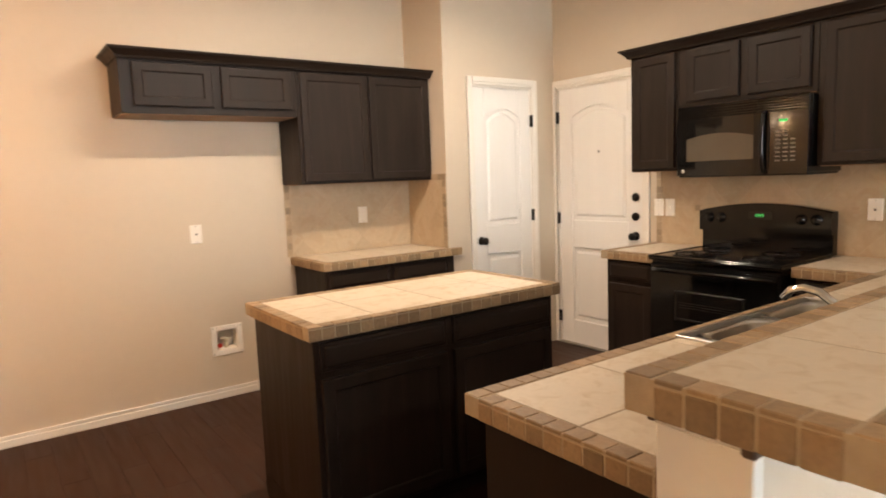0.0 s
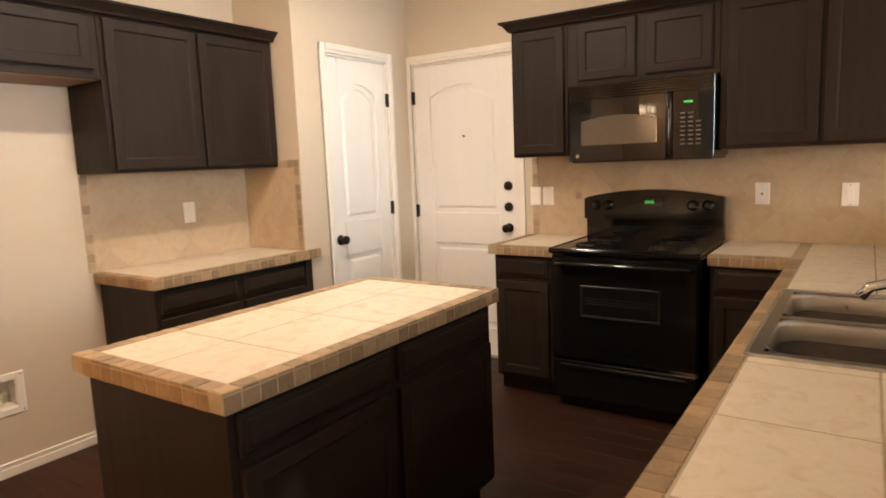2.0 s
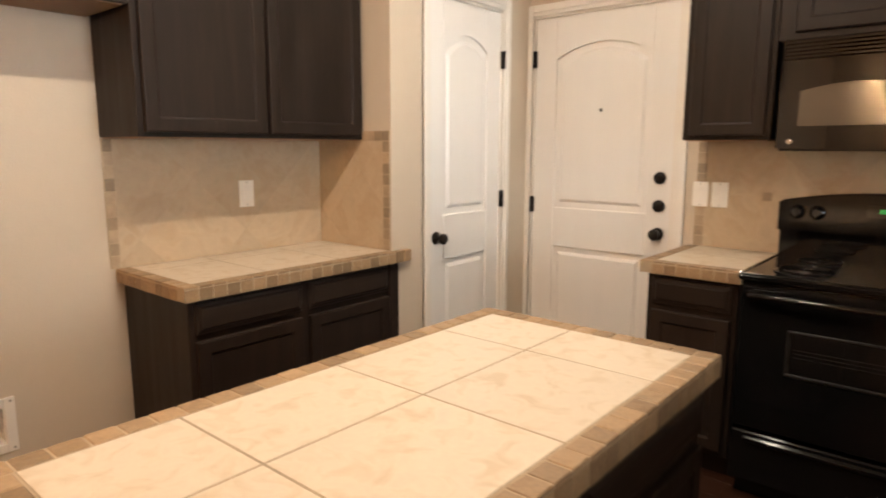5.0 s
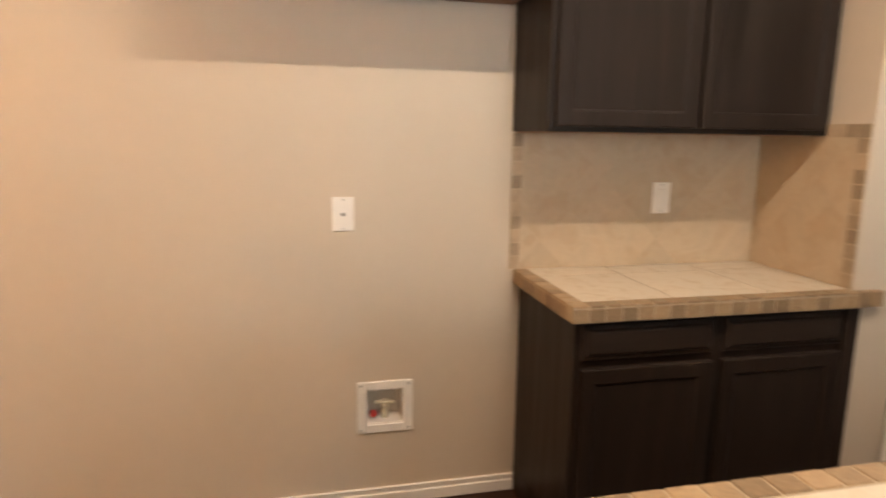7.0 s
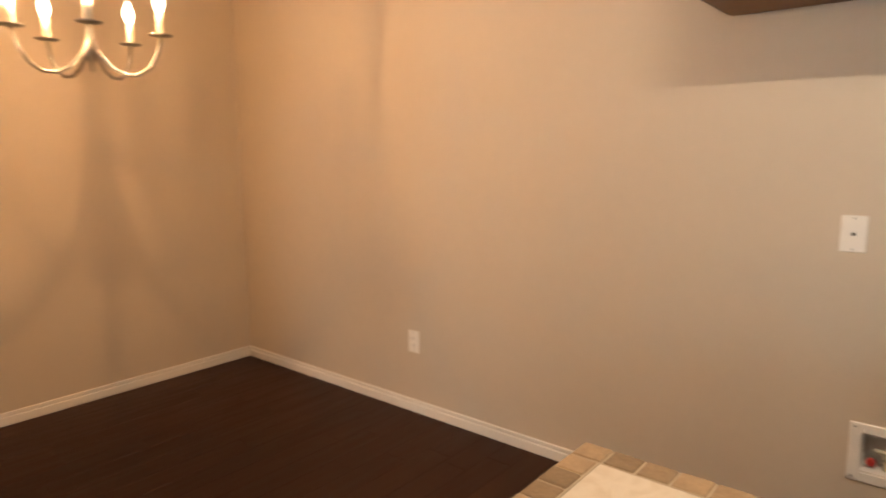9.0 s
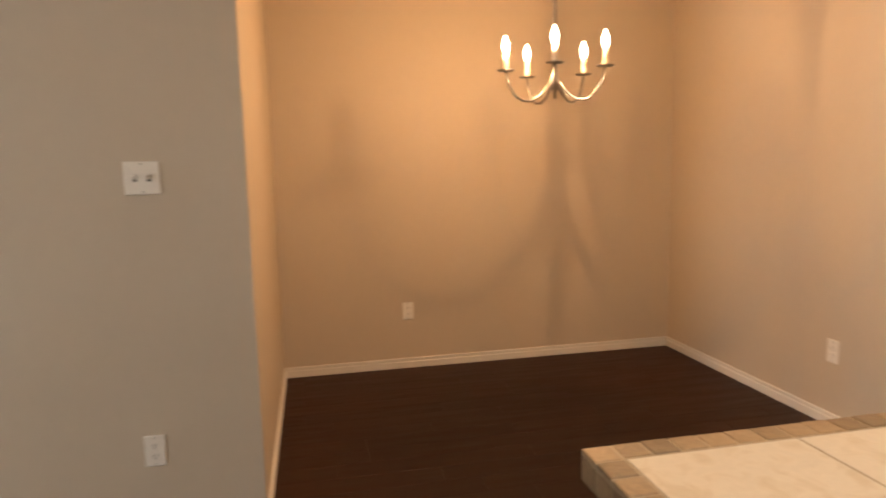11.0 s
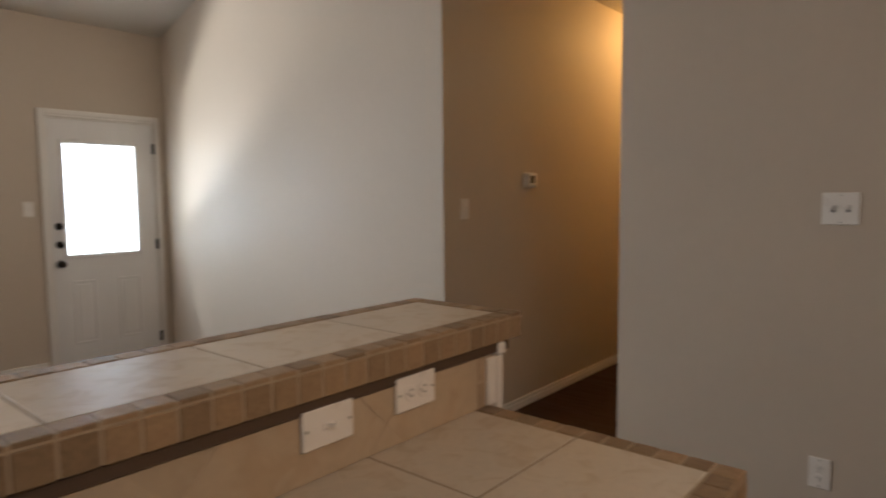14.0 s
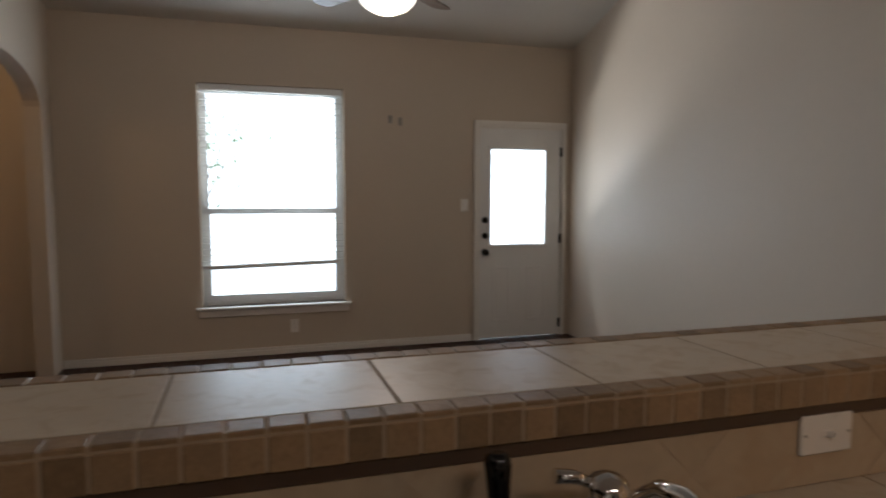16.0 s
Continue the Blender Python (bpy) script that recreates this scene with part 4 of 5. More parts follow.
# ---- microwave over the stove ----
mw = placed("microwave", 3.372, 2.414, 1.322, -90, "glossy black over-range microwave with a pale display", "microwave")
W, H = 0.742, 0.408
part("body", box(0, W, 0.0, EAST - 3.372, 0.012, H, 0.004), BLACK, mw)


def bowed(bm, x0, x1, z0, z1, y0, bow, thick, full=W, n=12, arch=0.0):
    """A panel that swells forward in the middle of the front."""
    a, b = [], []
    for i in range(n + 1):
        x = x0 + (x1 - x0) * i / n
        y = y0 - bow * (1 - (2 * x / full - 1) ** 2)
        a.append((x, y))
        b.append((x, y + thick))
    v = {}
    for i in range(n + 1):
        h = z1 + arch * (1 - (2 * i / n - 1) ** 2)
        for k, (p, z) in enumerate(((a[i], z0), (a[i], h), (b[i], h), (b[i], z0))):
            v[i, k] = bm.verts.new((p[0], p[1], z))
    for i in range(n):
        for k in range(4):
            f = bm.faces.new([v[i, k], v[i + 1, k], v[i + 1, (k + 1) % 4], v[i, (k + 1) % 4]])
    bm.faces.new([v[0, k] for k in range(4)])
    bm.faces.new([v[n, k] for k in (3, 2, 1, 0)])


bm = bmesh.new()
bowed(bm, 0.002, 0.520, 0.010, 0.330, -0.004, 0.030, 0.03)
door = part("door", bm, BLACKG, mw, "glossy black bowed door")
bm = bmesh.new()
bowed(bm, 0.072, 0.478, 0.092, 0.218, -0.006, 0.030, 0.004, n=16, arch=0.026)
part("window", bm, MWG, door, "screened grey-brown window")
bm = bmesh.new()
bowed(bm, 0.556, 0.740, 0.010, 0.330, -0.004, 0.030, 0.03)
cp = part("control_panel", bm, BLACKG, mw, "glossy black control panel")
bm = bmesh.new()
bowed(bm, 0.606, 0.645, 0.278, 0.288, -0.0055, 0.030, 0.003)
part("display", bm, GREEN_LED, cp, "green lit clock display")
bm = bmesh.new()
for i in range(8):
    for k in range(3 if i > 1 else 2):
        bowed(bm, 0.590 + k * 0.036, 0.590 + k * 0.036 + 0.022, 0.075 + (7 - i) * 0.0215, 0.075 + (7 - i) * 0.0215 + 0.006, -0.0052, 0.030, 0.002, n=2)
part("key_print", bm, KEYPAD, cp, "pale key markings")
bm = bmesh.new()
tube(bm, [(0.538, -0.030, 0.02), (0.538, -0.056, 0.05), (0.538, -0.066, 0.12), (0.538, -0.068, 0.18), (0.538, -0.064, 0.25), (0.538, -0.054, 0.31), (0.538, -0.030, 0.335)], 0.012, 10)
part("handle", bm, BLACK, door, "curved black vertical handle")
bm = bmesh.new()
for i in range(5):
    bowed(bm, 0.012, 0.730, 0.338 + i * 0.0135, 0.345 + i * 0.0135, -0.004, 0.026, 0.022)
bx(bm, 0.004, 0.738, 0.006, 0.02, 0.332, 0.406)
part("vent_grille", bm, BLACK, mw, "black slatted vent grille")
bm = bmesh.new()
lathe(bm, (0.050, -0.012, 0.036), (0, -1, 0), [(0, 0.011), (0.004, 0.011), (0.005, 0.009)], 16)
part("badge", bm, CHROME, door, "small round silver badge")
part("bottom_plate", box(0.01, W - 0.01, 0.01, EAST - 3.372 - 0.02, 0.0, 0.012), BLACK, mw)

# ---- stove ----
st = placed("stove", 3.135, 2.440, 0, -90, "glossy black freestanding electric stove with coil burners", "stove")
W, D = 0.762, EAST - 3.135 - 0.012
part("body", boxes((0, W, 0.03, D, 0.06, 0.855, 0.004), (0.02, W - 0.02, 0.07, D, 0.0, 0.06)), BLACK, st)
cook = part("cooktop", boxes((-0.004, W + 0.004, -0.010, D - 0.06, 0.855, 0.880, 0.007), (0.0, W, -0.010, 0.006, 0.878, 0.884, 0.003), (-0.004, 0.010, 0.0, D - 0.06, 0.878, 0.884, 0.003), (W - 0.010, W + 0.004, 0.0, D - 0.06, 0.878, 0.884, 0.003)), BLACK, st)
for x, y, r in ((0.19, 0.15, 0.098), (0.57, 0.15, 0.080), (0.19, 0.40, 0.080), (0.57, 0.40, 0.098)):
    bm = bmesh.new()
    lathe(bm, (x, y, 0.881), (0, 0, 1), [(0, r + 0.012), (0.004, r + 0.012), (0.004, r), (0.001, r - 0.02)], 32)
    bn = part("drip_pan", bm, BLACKG, cook, "dark round drip pan")
    bm = bmesh.new()
    tube(bm, [(x + (0.018 + (r - 0.022) * k / 80) * math.cos(k * 0.36), y + (0.018 + (r - 0.022) * k / 80) * math.sin(k * 0.36), 0.889) for k in range(81)], 0.0042, 6)
    part("burner_coil", bm, BRONZE, cook, "dark spiral burner coil")
od = part("oven_door", boxes((0.006, W - 0.006, 0.0, 0.032, 0.290, 0.838, 0.008)), BLACK, st)
part("oven_window", box(0.185, W - 0.190, -0.003, 0.004, 0.535, 0.685, 0.004), OVENG, od, "dark glass oven window")
# the edge highlight round the window is put into this trim's colour
part("window_trim", boxes((0.172, W - 0.178, -0.006, 0.001, 0.521, 0.535, 0.004), (0.172, W - 0.178, -0.005, 0.001, 0.685, 0.693, 0.003), (0.172, 0.185, -0.005, 0.001, 0.535, 0.685, 0.004), (W - 0.190, W - 0.178, -0.005, 0.001, 0.535, 0.685, 0.004)), SATIN, od, "window trim in a lighter grey that paints its bevel highlight")
for z in (0.598, 0.612, 0.626):
    bm = bmesh.new()
    cyl(bm, (0.20, -0.0025, z), (W - 0.205, -0.0025, z), 0.0012, n=6)
    part("rack_wire", bm, SATIN, od, "thin oven rack wire behind the glass")
bm = bmesh.new()
tube(bm, [(0.03, 0.004, 0.800), (0.05, -0.030, 0.806), (0.15, -0.042, 0.808), (W / 2, -0.046, 0.808), (W - 0.15, -0.042, 0.808), (W - 0.05, -0.030, 0.806), (W - 0.03, 0.004, 0.800)], 0.013, 10)
part("handle", bm, BLACK, od, "long black bar handle")
dr = part("storage_drawer", boxes((0.006, W - 0.006, 0.004, 0.032, 0.075, 0.278, 0.008), (0.05, W - 0.05, -0.012, 0.006, 0.236, 0.262, 0.009)), BLACK, st)
bm = bmesh.new()
ya, yb2 = D - 0.085, D
pts = []
n = 16
for i in range(n + 1):
    x = -0.002 + (W + 0.004) * i / n
    pts.append((x, 1.115 + 0.042 * (1 - (2 * i / n - 1) ** 2)))
prism(bm, [(-0.002, ya + 0.03, 0.875)] + [(x, ya + 0.03, z) for x, z in pts] + [(W + 0.002, ya + 0.03, 0.875)], (0, 0.055, 0))
prism(bm, [(-0.006, ya, 0.990)] + [(x * 1.01 - 0.004, ya, z - 0.006) for x, z in pts] + [(W + 0.006, ya, 0.990)], (0, 0.032, 0))
bg = part("backguard", bm, BLACK, st, "arched glossy black control backguard")
for x in (0.065, 0.140, W - 0.150, W - 0.070):
    bm = bmesh.new()
    lathe(bm, (x, ya, 1.070), (0, -1, 0), [(0, 0.030), (0.004, 0.030), (0.006, 0.022), (0.022, 0.018), (0.024, 0.014)], 18)
    bx(bm, x - 0.004, x + 0.004, ya - 0.032, ya - 0.018, 1.050, 1.090, 0.002)
    part("knob", bm, BLACKG, bg, "round black control knob")
part("clock_panel", box(W / 2 - 0.075, W / 2 + 0.075, ya - 0.003, ya + 0.003, 1.060, 1.115, 0.002), BLACKG, bg)
part("clock_digits", boxes(*[(W / 2 - 0.026 + k * 0.013, W / 2 - 0.026 + k * 0.013 + 0.009, ya - 0.0045, ya - 0.002, 1.080, 1.096) for k in range(4)]), GREEN_LED, bg, "green lit clock digits")

# ---- sink and faucet ----
sk = thing("kitchen_sink", (2.065, 1.02, COUNTER), "double-bowl stainless steel sink set into the counter", "sink")
x0, x1, y0, y1 = SINK
mx = 2.065
bowls = ((x0 + 0.040, mx - 0.018, y0 + 0.105, y1 - 0.038), (mx + 0.018, x1 - 0.040, y0 + 0.105, y1 - 0.038))
bm = bmesh.new()
zr = COUNTER + 0.002
for r in ((x0, x1, y0, y0 + 0.105), (x0, x1, y1 - 0.038, y1), (x0, x0 + 0.040, y0 + 0.105, y1 - 0.038), (x1 - 0.040, x1, y0 + 0.105, y1 - 0.038), (mx - 0.018, mx + 0.018, y0 + 0.105, y1 - 0.038)):
    bx(bm, r[0], r[1], r[2], r[3], zr - 0.004, zr + 0.003)
for r in ((x0 - 0.001, x1 + 0.001, y0 - 0.001, y0 + 0.007), (x0 - 0.001, x1 + 0.001, y1 - 0.007, y1 + 0.001), (x0 - 0.001, x0 + 0.007, y0, y1), (x1 - 0.007, x1 + 0.001, y0, y1)):
    bx(bm, r[0], r[1], r[2], r[3], zr - 0.001, zr + 0.007, 0.0025)
part("rim", bm, STEEL, sk)


def bowl(x0, x1, y0, y1, z, depth, c=0.075):
    """A rounded pressed bowl open at the top."""
    bm = bmesh.new()
    rings = []
    for k, (dz, inset) in enumerate(((0.003, -0.008), (0.001, -0.002), (-0.004, 0.002), (-0.012, 0.004), (-0.05, 0.006), (-0.10, 0.009), (-depth + 0.040, 0.013), (-depth + 0.022, 0.018), (-depth + 0.009, 0.028), (-depth + 0.002, 0.044), (-depth, 0.070))):
        ring = []
        cc = max(c - inset * 0.3, 0.02)
        for qx, qy, a0 in ((x1, y1, 0), (x0, y1, 90), (x0, y0, 180), (x1, y0, 270)):
            sx, sy = (1 if qx == x1 else -1), (1 if qy == y1 else -1)
            ox, oy = qx - sx * (inset + cc), qy - sy * (inset + cc)
            for i in range(11):
                a = radians(a0 + 9 * i)
                ring.append(bm.verts.new((ox + cc * math.cos(a), oy + cc * math.sin(a), z + dz)))
        rings.append(ring)
    n = len(rings[0])
    for a, b in zip(rings, rings[1:]):
        for i in range(n):
            f = bm.faces.new([a[i], a[(i + 1) % n], b[(i + 1) % n], b[i]])
            f.smooth = True
    bm.faces.new(rings[-1])
    return bm


for bw_ in bowls:
    bo = part("bowl", bowl(*bw_, zr, 0.185), STEEL, sk, "rounded stainless steel bowl")
    bm = bmesh.new()
    cx, cy = (bw_[0] + bw_[1]) / 2, (bw_[2] + bw_[3]) / 2
    lathe(bm, (cx, cy, zr - 0.1855), (0, 0, 1), [(0, 0.042), (0.003, 0.042), (0.004, 0.032), (0.001, 0.026)], 20)
    part("drain", bm, CHROME, bo, "round chrome drain")

fc = thing("faucet", (1.855, 0.835, zr), "low chrome kitchen faucet with a single domed handle", "faucet")
FX, FY = 1.855, 0.835
bm = bmesh.new()
bx(bm, FX - 0.125, FX + 0.125, FY - 0.028, FY + 0.028, zr + 0.003, zr + 0.015, 0.006)
part("deck_plate", bm, CHROME, fc)
bm = bmesh.new()
lathe(bm, (FX, FY, zr + 0.013), (0, 0, 1), [(0, 0.030), (0.010, 0.028), (0.050, 0.027), (0.066, 0.028), (0.069, 0.026)], 24)
part("body", bm, CHROME, fc)
bm = bmesh.new()
lathe(bm, (FX, FY, zr + 0.083), (0, 0, 1), [(0, 0.027), (0.004, 0.033), (0.016, 0.034), (0.028, 0.029), (0.037, 0.018), (0.041, 0.004)], 24)
hd = part("handle", bm, CHROME, fc, "domed chrome handle")
bm = bmesh.new()
tube(bm, [(FX + 0.022, FY - 0.006, zr + 0.108), (FX + 0.045, FY - 0.010, zr + 0.118), (FX + 0.075, FY - 0.012, zr + 0.122)], 0.008, 10, 0.011)
part("lever", bm, CHROME, hd, "short chrome lever")
bm = bmesh.new()
tube(bm, [(FX, FY + 0.020, zr + 0.045), (FX, FY + 0.045, zr + 0.085), (FX - 0.002, FY + 0.080, zr + 0.125), (FX - 0.004, FY + 0.115, zr + 0.150), (FX - 0.006, FY + 0.155, zr + 0.158), (FX - 0.008, FY + 0.190, zr + 0.148), (FX - 0.009, FY + 0.210, zr + 0.122)], 0.0125, 12)
part("spout", bm, CHROME, fc, "curved chrome spout")
sp = thing("side_sprayer", (2.012, 0.83, zr), "black side sprayer standing beside the faucet", "sprayer")
bm = bmesh.new()
lathe(bm, (2.012, 0.83, zr + 0.003), (0, 0, 1), [(0, 0.024), (0.008, 0.023), (0.012, 0.017), (0.050, 0.016)], 18)
part("holder", bm, CHROME, sp, "chrome holder")
bm = bmesh.new()
lathe(bm, (2.012, 0.83, zr + 0.048), (0, -0.12, 1), [(0, 0.013), (0.040, 0.014), (0.080, 0.017), (0.100, 0.019), (0.112, 0.016), (0.116, 0.010)], 16)
part("spray_head", bm, BLACK, sp, "black spray head")

# ---- lamps that the place has ----
ch = thing("chandelier", (HUB.x, HUB.y, CEIL), "nickel five-arm chandelier with lit candle bulbs", "chandelier")
bm = bmesh.new()
lathe(bm, (HUB.x, HUB.y, CEIL), (0, 0, -1), [(0, 0.065), (0.012, 0.063), (0.028, 0.030), (0.036, 0.010)], 20)
part("canopy", bm, NICKEL, ch)
bm = bmesh.new()
z = CEIL - 0.03
k = 0
while z > HUB.z + 0.42:
    o = (0.009, 0, 0) if k % 2 else (0, 0.009, 0)
    ring = [(HUB.x + o[0] * math.cos(a) * 1.0, HUB.y + o[1] * math.cos(a), z - 0.014 + 0.018 * math.sin(a)) for a in [2 * math.pi * i / 10 for i in range(11)]]
    tube(bm, ring, 0.0022, 5)
    z -= 0.028
    k += 1
part("chain", bm, NICKEL, ch, "nickel link chain")
bm = bmesh.new()
lathe(bm, (HUB.x, HUB.y, HUB.z - 0.015), (0, 0, 1), [(0, 0.004), (0.012, 0.014), (0.030, 0.020), (0.050, 0.026), (0.075, 0.018), (0.11, 0.010), (0.20, 0.010), (0.24, 0.018), (0.27, 0.012), (0.40, 0.008), (0.43, 0.012), (0.45, 0.003)], 20)
part("stem", bm, NICKEL, ch)
R_ARM = 0.238     # lamp power is loaded onto two of five like bulbs so arm shadows show
for i in range(5):
    a = radians(-22 + 72 * i)
    u = Vector((math.cos(a), math.sin(a), 0))
    c = Vector((HUB.x, HUB.y, HUB.z))
    prof = [(0.016, 0.040), (0.036, 0.010), (0.070, -0.030), (0.112, -0.052), (0.154, -0.052), (0.193, -0.028), (0.222, 0.018), (R_ARM, 0.082)]
    bm = bmesh.new()
    tube(bm, [c + u * r + Vector((0, 0, h)) for r, h in prof], 0.0065, 8)
    arm = part("arm", bm, NICKEL, ch, "curved nickel arm")
    cup = c + u * R_ARM + Vector((0, 0, 0.082))
    bm = bmesh.new()
    lathe(bm, cup, (0, 0, 1), [(0, 0.008), (0.004, 0.037), (0.008, 0.041), (0.010, 0.037), (0.012, 0.012)], 20)
    part("drip_cup", bm, NICKEL, arm, "shallow nickel drip cup")
    bm = bmesh.new()
    cyl(bm, cup + Vector((0, 0, 0.010)), cup + Vector((0, 0, 0.085)), 0.0125, n=14)
    part("candle_sleeve", bm, IVORY, arm, "ivory candle sleeve")
    bm = bmesh.new()
    lathe(bm, cup + Vector((0, 0, 0.085)), (0, 0, 1), [(0, 0.009), (0.012, 0.012), (0.030, 0.0175), (0.048, 0.015), (0.068, 0.007), (0.082, 0.002)], 14)
    bl = part("bulb", bm, BULB, arm, "lit flame-shaped bulb")
    bl.visible_shadow = False
    # uneven powers added for stronger wall shadows, not a difference between bulbs
    lamp("chandelier_bulb_lamp", "POINT", Matrix.Translation(cup + Vector((0, 0, 0.112))), (38, 4, 4, 4, 34)[i], (1.0, 0.55, 0.25), 0.003)


def flush_light(x, y, label, colour=FIXGLASS):
    ob = thing("ceiling_light", (x, y, CEIL), label, "ceiling light")
    bm = bmesh.new()
    lathe(bm, (x, y, CEIL), (0, 0, -1), [(0, 0.155), (0.022, 0.155), (0.030, 0.145)], 28)
    part("pan", bm, BRONZE, ob)
    bm = bmesh.new()
    lathe(bm, (x, y, CEIL - 0.028), (0, 0, -1), [(0, 0.142), (0.020, 0.138), (0.045, 0.115), (0.062, 0.075), (0.070, 0.010)], 28)
    s = part("glass_bowl", bm, colour, ob, "lit frosted glass bowl")
    s.visible_shadow = False
    return ob


x, y = KITCHEN_LAMP[:2]
ob = thing("ceiling_light", (x, y, CEIL), "long lit fluorescent ceiling light above the island", "ceiling light")
part("tray", boxes((x - 0.61, x + 0.61, y - 0.065, y + 0.065, CEIL - 0.045, CEIL, 0.006), (x - 0.61, x - 0.585, y - 0.055, y + 0.055, CEIL - 0.105, CEIL - 0.045, 0.004),
                   (x + 0.585, x + 0.61, y - 0.055, y + 0.055, CEIL - 0.105, CEIL - 0.045, 0.004)), TRIM, ob, "white-painted metal tray")
bm = bmesh.new()
prism(bm, [(x - 0.585, y + 0.048 * math.cos(a), CEIL - 0.045 - 0.055 * math.sin(a)) for a in [math.pi * i / 12 for i in range(13)]], (1.17, 0, 0))
s = part("diffuser", bm, TUBEGLASS, ob, "lit ribbed diffuser")
s.visible_shadow = False
flush_light(ENTRY_LAMP[0], ENTRY_LAMP[1], "flush ceiling light near the entry door")
flush_light(HALL_LAMP[0], HALL_LAMP[1], "flush hall ceiling light with a warm lit bowl")

FAN_TOP = vault(FAN[1])
fan = thing("ceiling_fan", (FAN[0], FAN[1], FAN_TOP), "ceiling fan with dark wooden blades and a lit bowl", "ceiling fan")
bm = bmesh.new()
lathe(bm, (FAN[0], FAN[1], FAN_TOP + 0.02), (0, 0, -1), [(0, 0.070), (0.050, 0.066), (0.075, 0.030), (0.080, 0.014), (FAN_TOP - CEIL + 0.13, 0.014)], 28)
part("downrod", bm, NICKEL, fan, "nickel downrod and canopy")
bm = bmesh.new()
lathe(bm, (FAN[0], FAN[1], CEIL), (0, 0, -1), [(0.105, 0.018), (0.125, 0.060), (0.150, 0.105), (0.215, 0.110), (0.250, 0.080), (0.290, 0.062)], 28)
part("motor", bm, NICKEL, fan, "nickel motor housing")
bm = bmesh.new()
lathe(bm, (FAN[0], FAN[1], CEIL - 0.288), (0, 0, -1), [(0, 0.090), (0.015, 0.150), (0.050, 0.158), (0.085, 0.140), (0.115, 0.100), (0.135, 0.050), (0.140, 0.008)], 32)
s = part("light_bowl", bm, FIXGLASS, fan, "lit frosted glass bowl")
s.visible_shadow = False
for i in range(5):
    a = radians(-62 + 72 * i)
    m = Matrix.Translation((FAN[0], FAN[1], CEIL - 0.235)) @ Matrix.Rotation(a, 4, "Z") @ Matrix.Rotation(radians(12), 4, "X")
    bm = bmesh.new()
    prism(bm, [(0.17, -0.050, 0), (0.22, -0.062, 0), (0.60, -0.070, 0), (0.64, -0.060, 0), (0.66, -0.02, 0), (0.66, 0.02, 0), (0.64, 0.060, 0), (0.60, 0.070, 0), (0.22, 0.062, 0), (0.17, 0.050, 0)], (0, 0, 0.007))
    bmesh.ops.transform(bm, matrix=m, verts=bm.verts)
    bd = part("blade", bm, BLADE, fan, "dark wooden blade")
    bm = boxes((0.09, 0.21, -0.018, 0.018, 0.007, 0.013, 0.002))
    bmesh.ops.transform(bm, matrix=m, verts=bm.verts)
    part("blade_iron", bm, NICKEL, bd)

# ---- outside the window ----
solid("ground", box(-60, 60, -120, SOUTH - SW - 0.002, -0.30, -0.16), GRASS, "sunlit lawn outside the house", "ground", "structure")
# added glowing panel a few metres out, in place of the bright outdoors
solid("backdrop", box(-14, 18, -8.3, -8.2, -0.16, 9.0), BACKDROP, "glowing panel standing in for the overexposed outdoors", "backdrop", "structure")
tree = thing("tree", (3.0, -7.4, -0.16), "leafy garden tree seen through the window", "tree")
bm = bmesh.new()
tube(bm, [(3.0, -7.4, -0.2), (3.02, -7.4, 0.8), (2.96, -7.38, 1.7), (3.05, -7.4, 2.6)], 0.05, 10, 0.03)
rnd = random.Random(5)
tips = []
for i in range(9):
    a, h = rnd.uniform(0, 6.28), rnd.uniform(0.9, 1.6)
    e = Vector((3.0 + math.cos(a) * rnd.uniform(0.4, 0.8), -7.4 + math.sin(a) * rnd.uniform(0.3, 0.6), h + rnd.uniform(0.3, 1.0)))
    tube(bm, [(3.0, -7.4, h), (Vector((3.0, -7.4, h)) + e) / 2 + Vector((0, 0, 0.08)), e], 0.016, 6, 0.005)
    tips.append(e)
part("trunk", bm, BARK, tree, "grey-brown trunk and limbs")
verts, faces = [], []
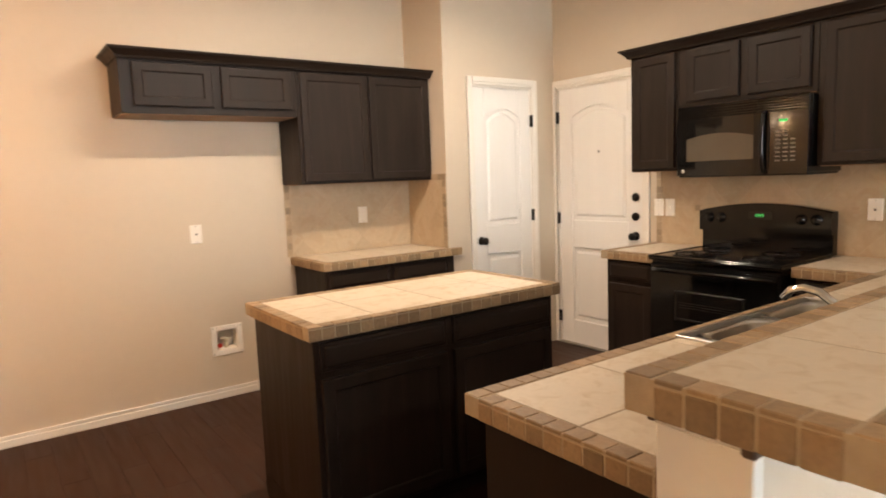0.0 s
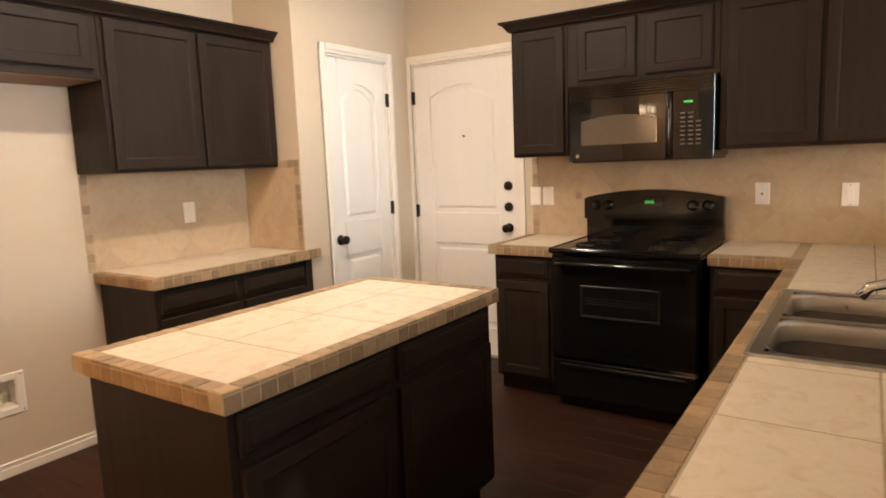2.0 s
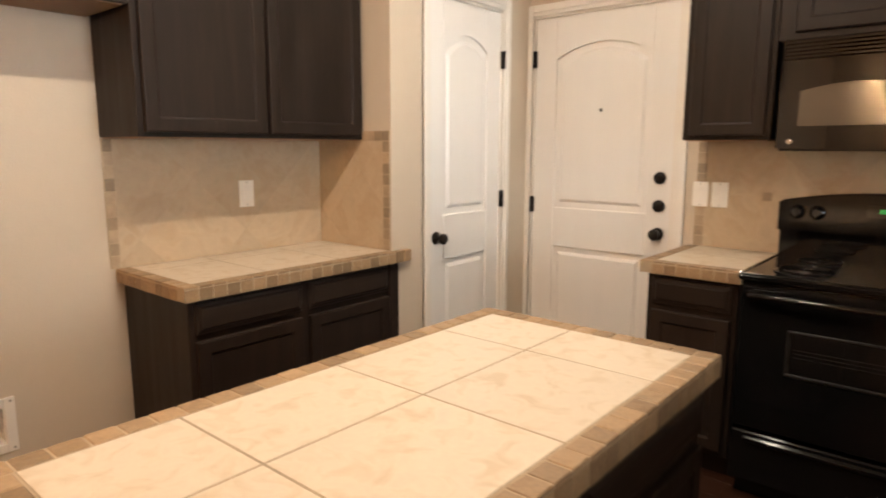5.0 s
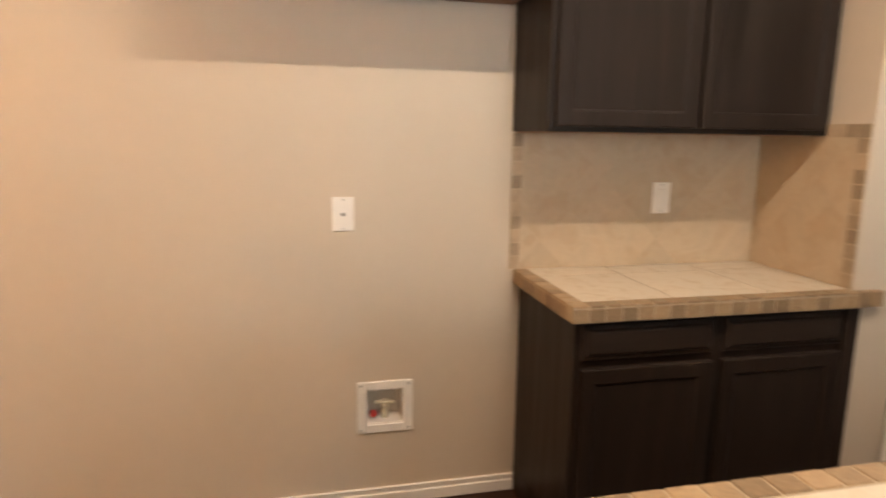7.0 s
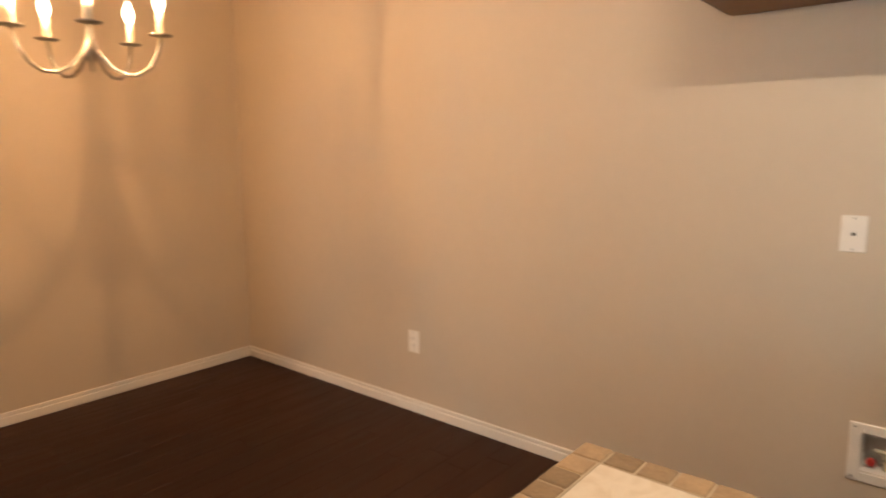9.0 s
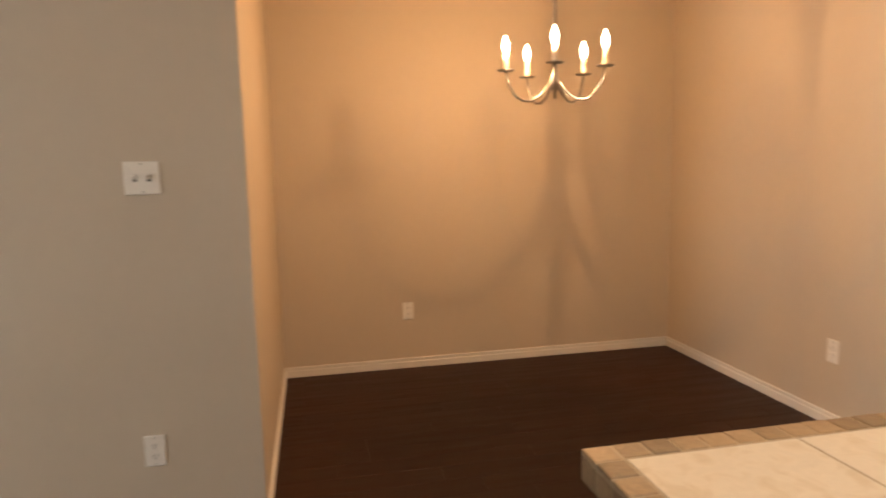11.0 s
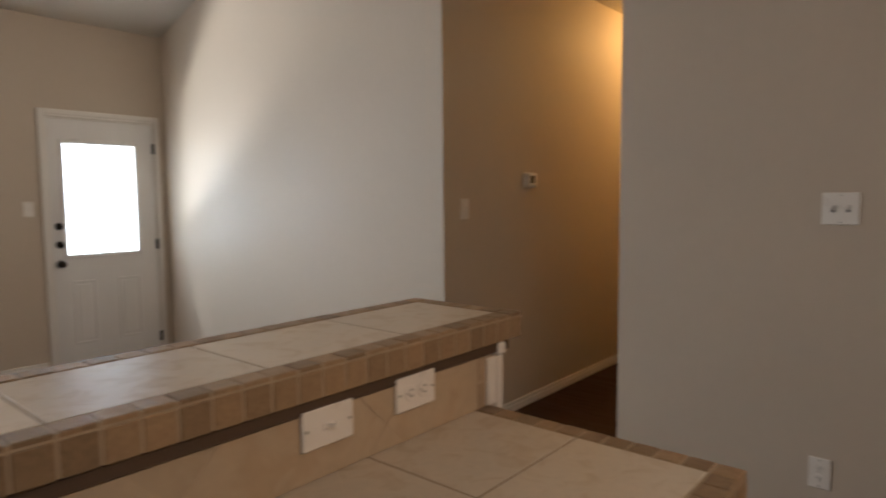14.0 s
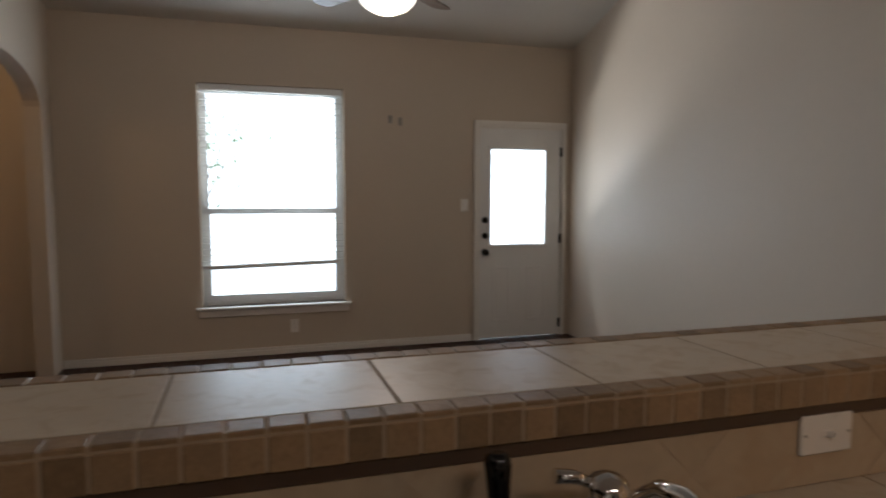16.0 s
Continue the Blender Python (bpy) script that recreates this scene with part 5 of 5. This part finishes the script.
for e in tips:
    for _ in range(45):
        c = e + Vector((rnd.gauss(0, 0.30), rnd.gauss(0, 0.30), rnd.gauss(0, 0.24)))
        q = Euler((rnd.uniform(0, 6), rnd.uniform(0, 6), rnd.uniform(0, 6))).to_matrix()
        s = rnd.uniform(0.03, 0.06)
        b = len(verts)
        verts += [tuple(c + q @ Vector(p) * s) for p in ((-1, 0, 0), (0, -0.45, 0.1), (1, 0, 0), (0, 0.45, 0.1))]
        faces.append((b, b + 1, b + 2, b + 3))
me = bpy.data.meshes.new("crown")
me.from_pydata([tuple(Vector(v) - AT[tree]) for v in verts], [], faces)
me.materials.append(LEAF)
cr = new("crown", me)
cr.parent = tree
tagged(cr, "loose crown of small green leaves", kind="stuff")

# ---- floor planks ----
rnd = random.Random(11)
PW = 0.127
lengths = (0.90, 1.20, 1.05, 0.75)
far_v, far_f = [], []
count = 0
row = 0
x = -4.78
while x < 6.05:
    y = -4.15 - rnd.choice((0.0, 0.3, 0.55))
    while y < 4.38:
        L = rnd.choice(lengths)
        a, b = max(y, -4.18), min(y + L, 4.39)
        near = -2.4 < x < 3.7 and 0.9 < (a + b) / 2 < 4.3 and b - a > 0.1
        if near and count < 300:
            piece("plank", x + 0.0006, x + PW - 0.0006, a + 0.0006, b - 0.0006, -0.0085, 0.0, FLOORW, floor, 0.0006)
            count += 1
        elif b - a > 0.02:
            k = len(far_v)
            far_v += [(x + 0.001, a, 0.0), (x + PW - 0.001, a, 0.0), (x + PW - 0.001, b - 0.002, 0.0), (x + 0.001, b - 0.002, 0.0),
                      (x + 0.001, a, -0.008), (x + PW - 0.001, a, -0.008), (x + PW - 0.001, b - 0.002, -0.008), (x + 0.001, b - 0.002, -0.008)]
            far_f += [tuple(k + i for i in f) for f in ((0, 1, 2, 3), (4, 7, 6, 5), (0, 4, 5, 1), (1, 5, 6, 2), (2, 6, 7, 3), (3, 7, 4, 0))]
        y += L
    x += PW
me = bpy.data.meshes.new("planks")
me.from_pydata([tuple(Vector(v) - AT[floor]) for v in far_v], [], far_f)
me.materials.append(FLOORW)
pl = new("planks", me)
pl.parent = floor
tagged(pl, "further dark floor planks", kind="stuff")
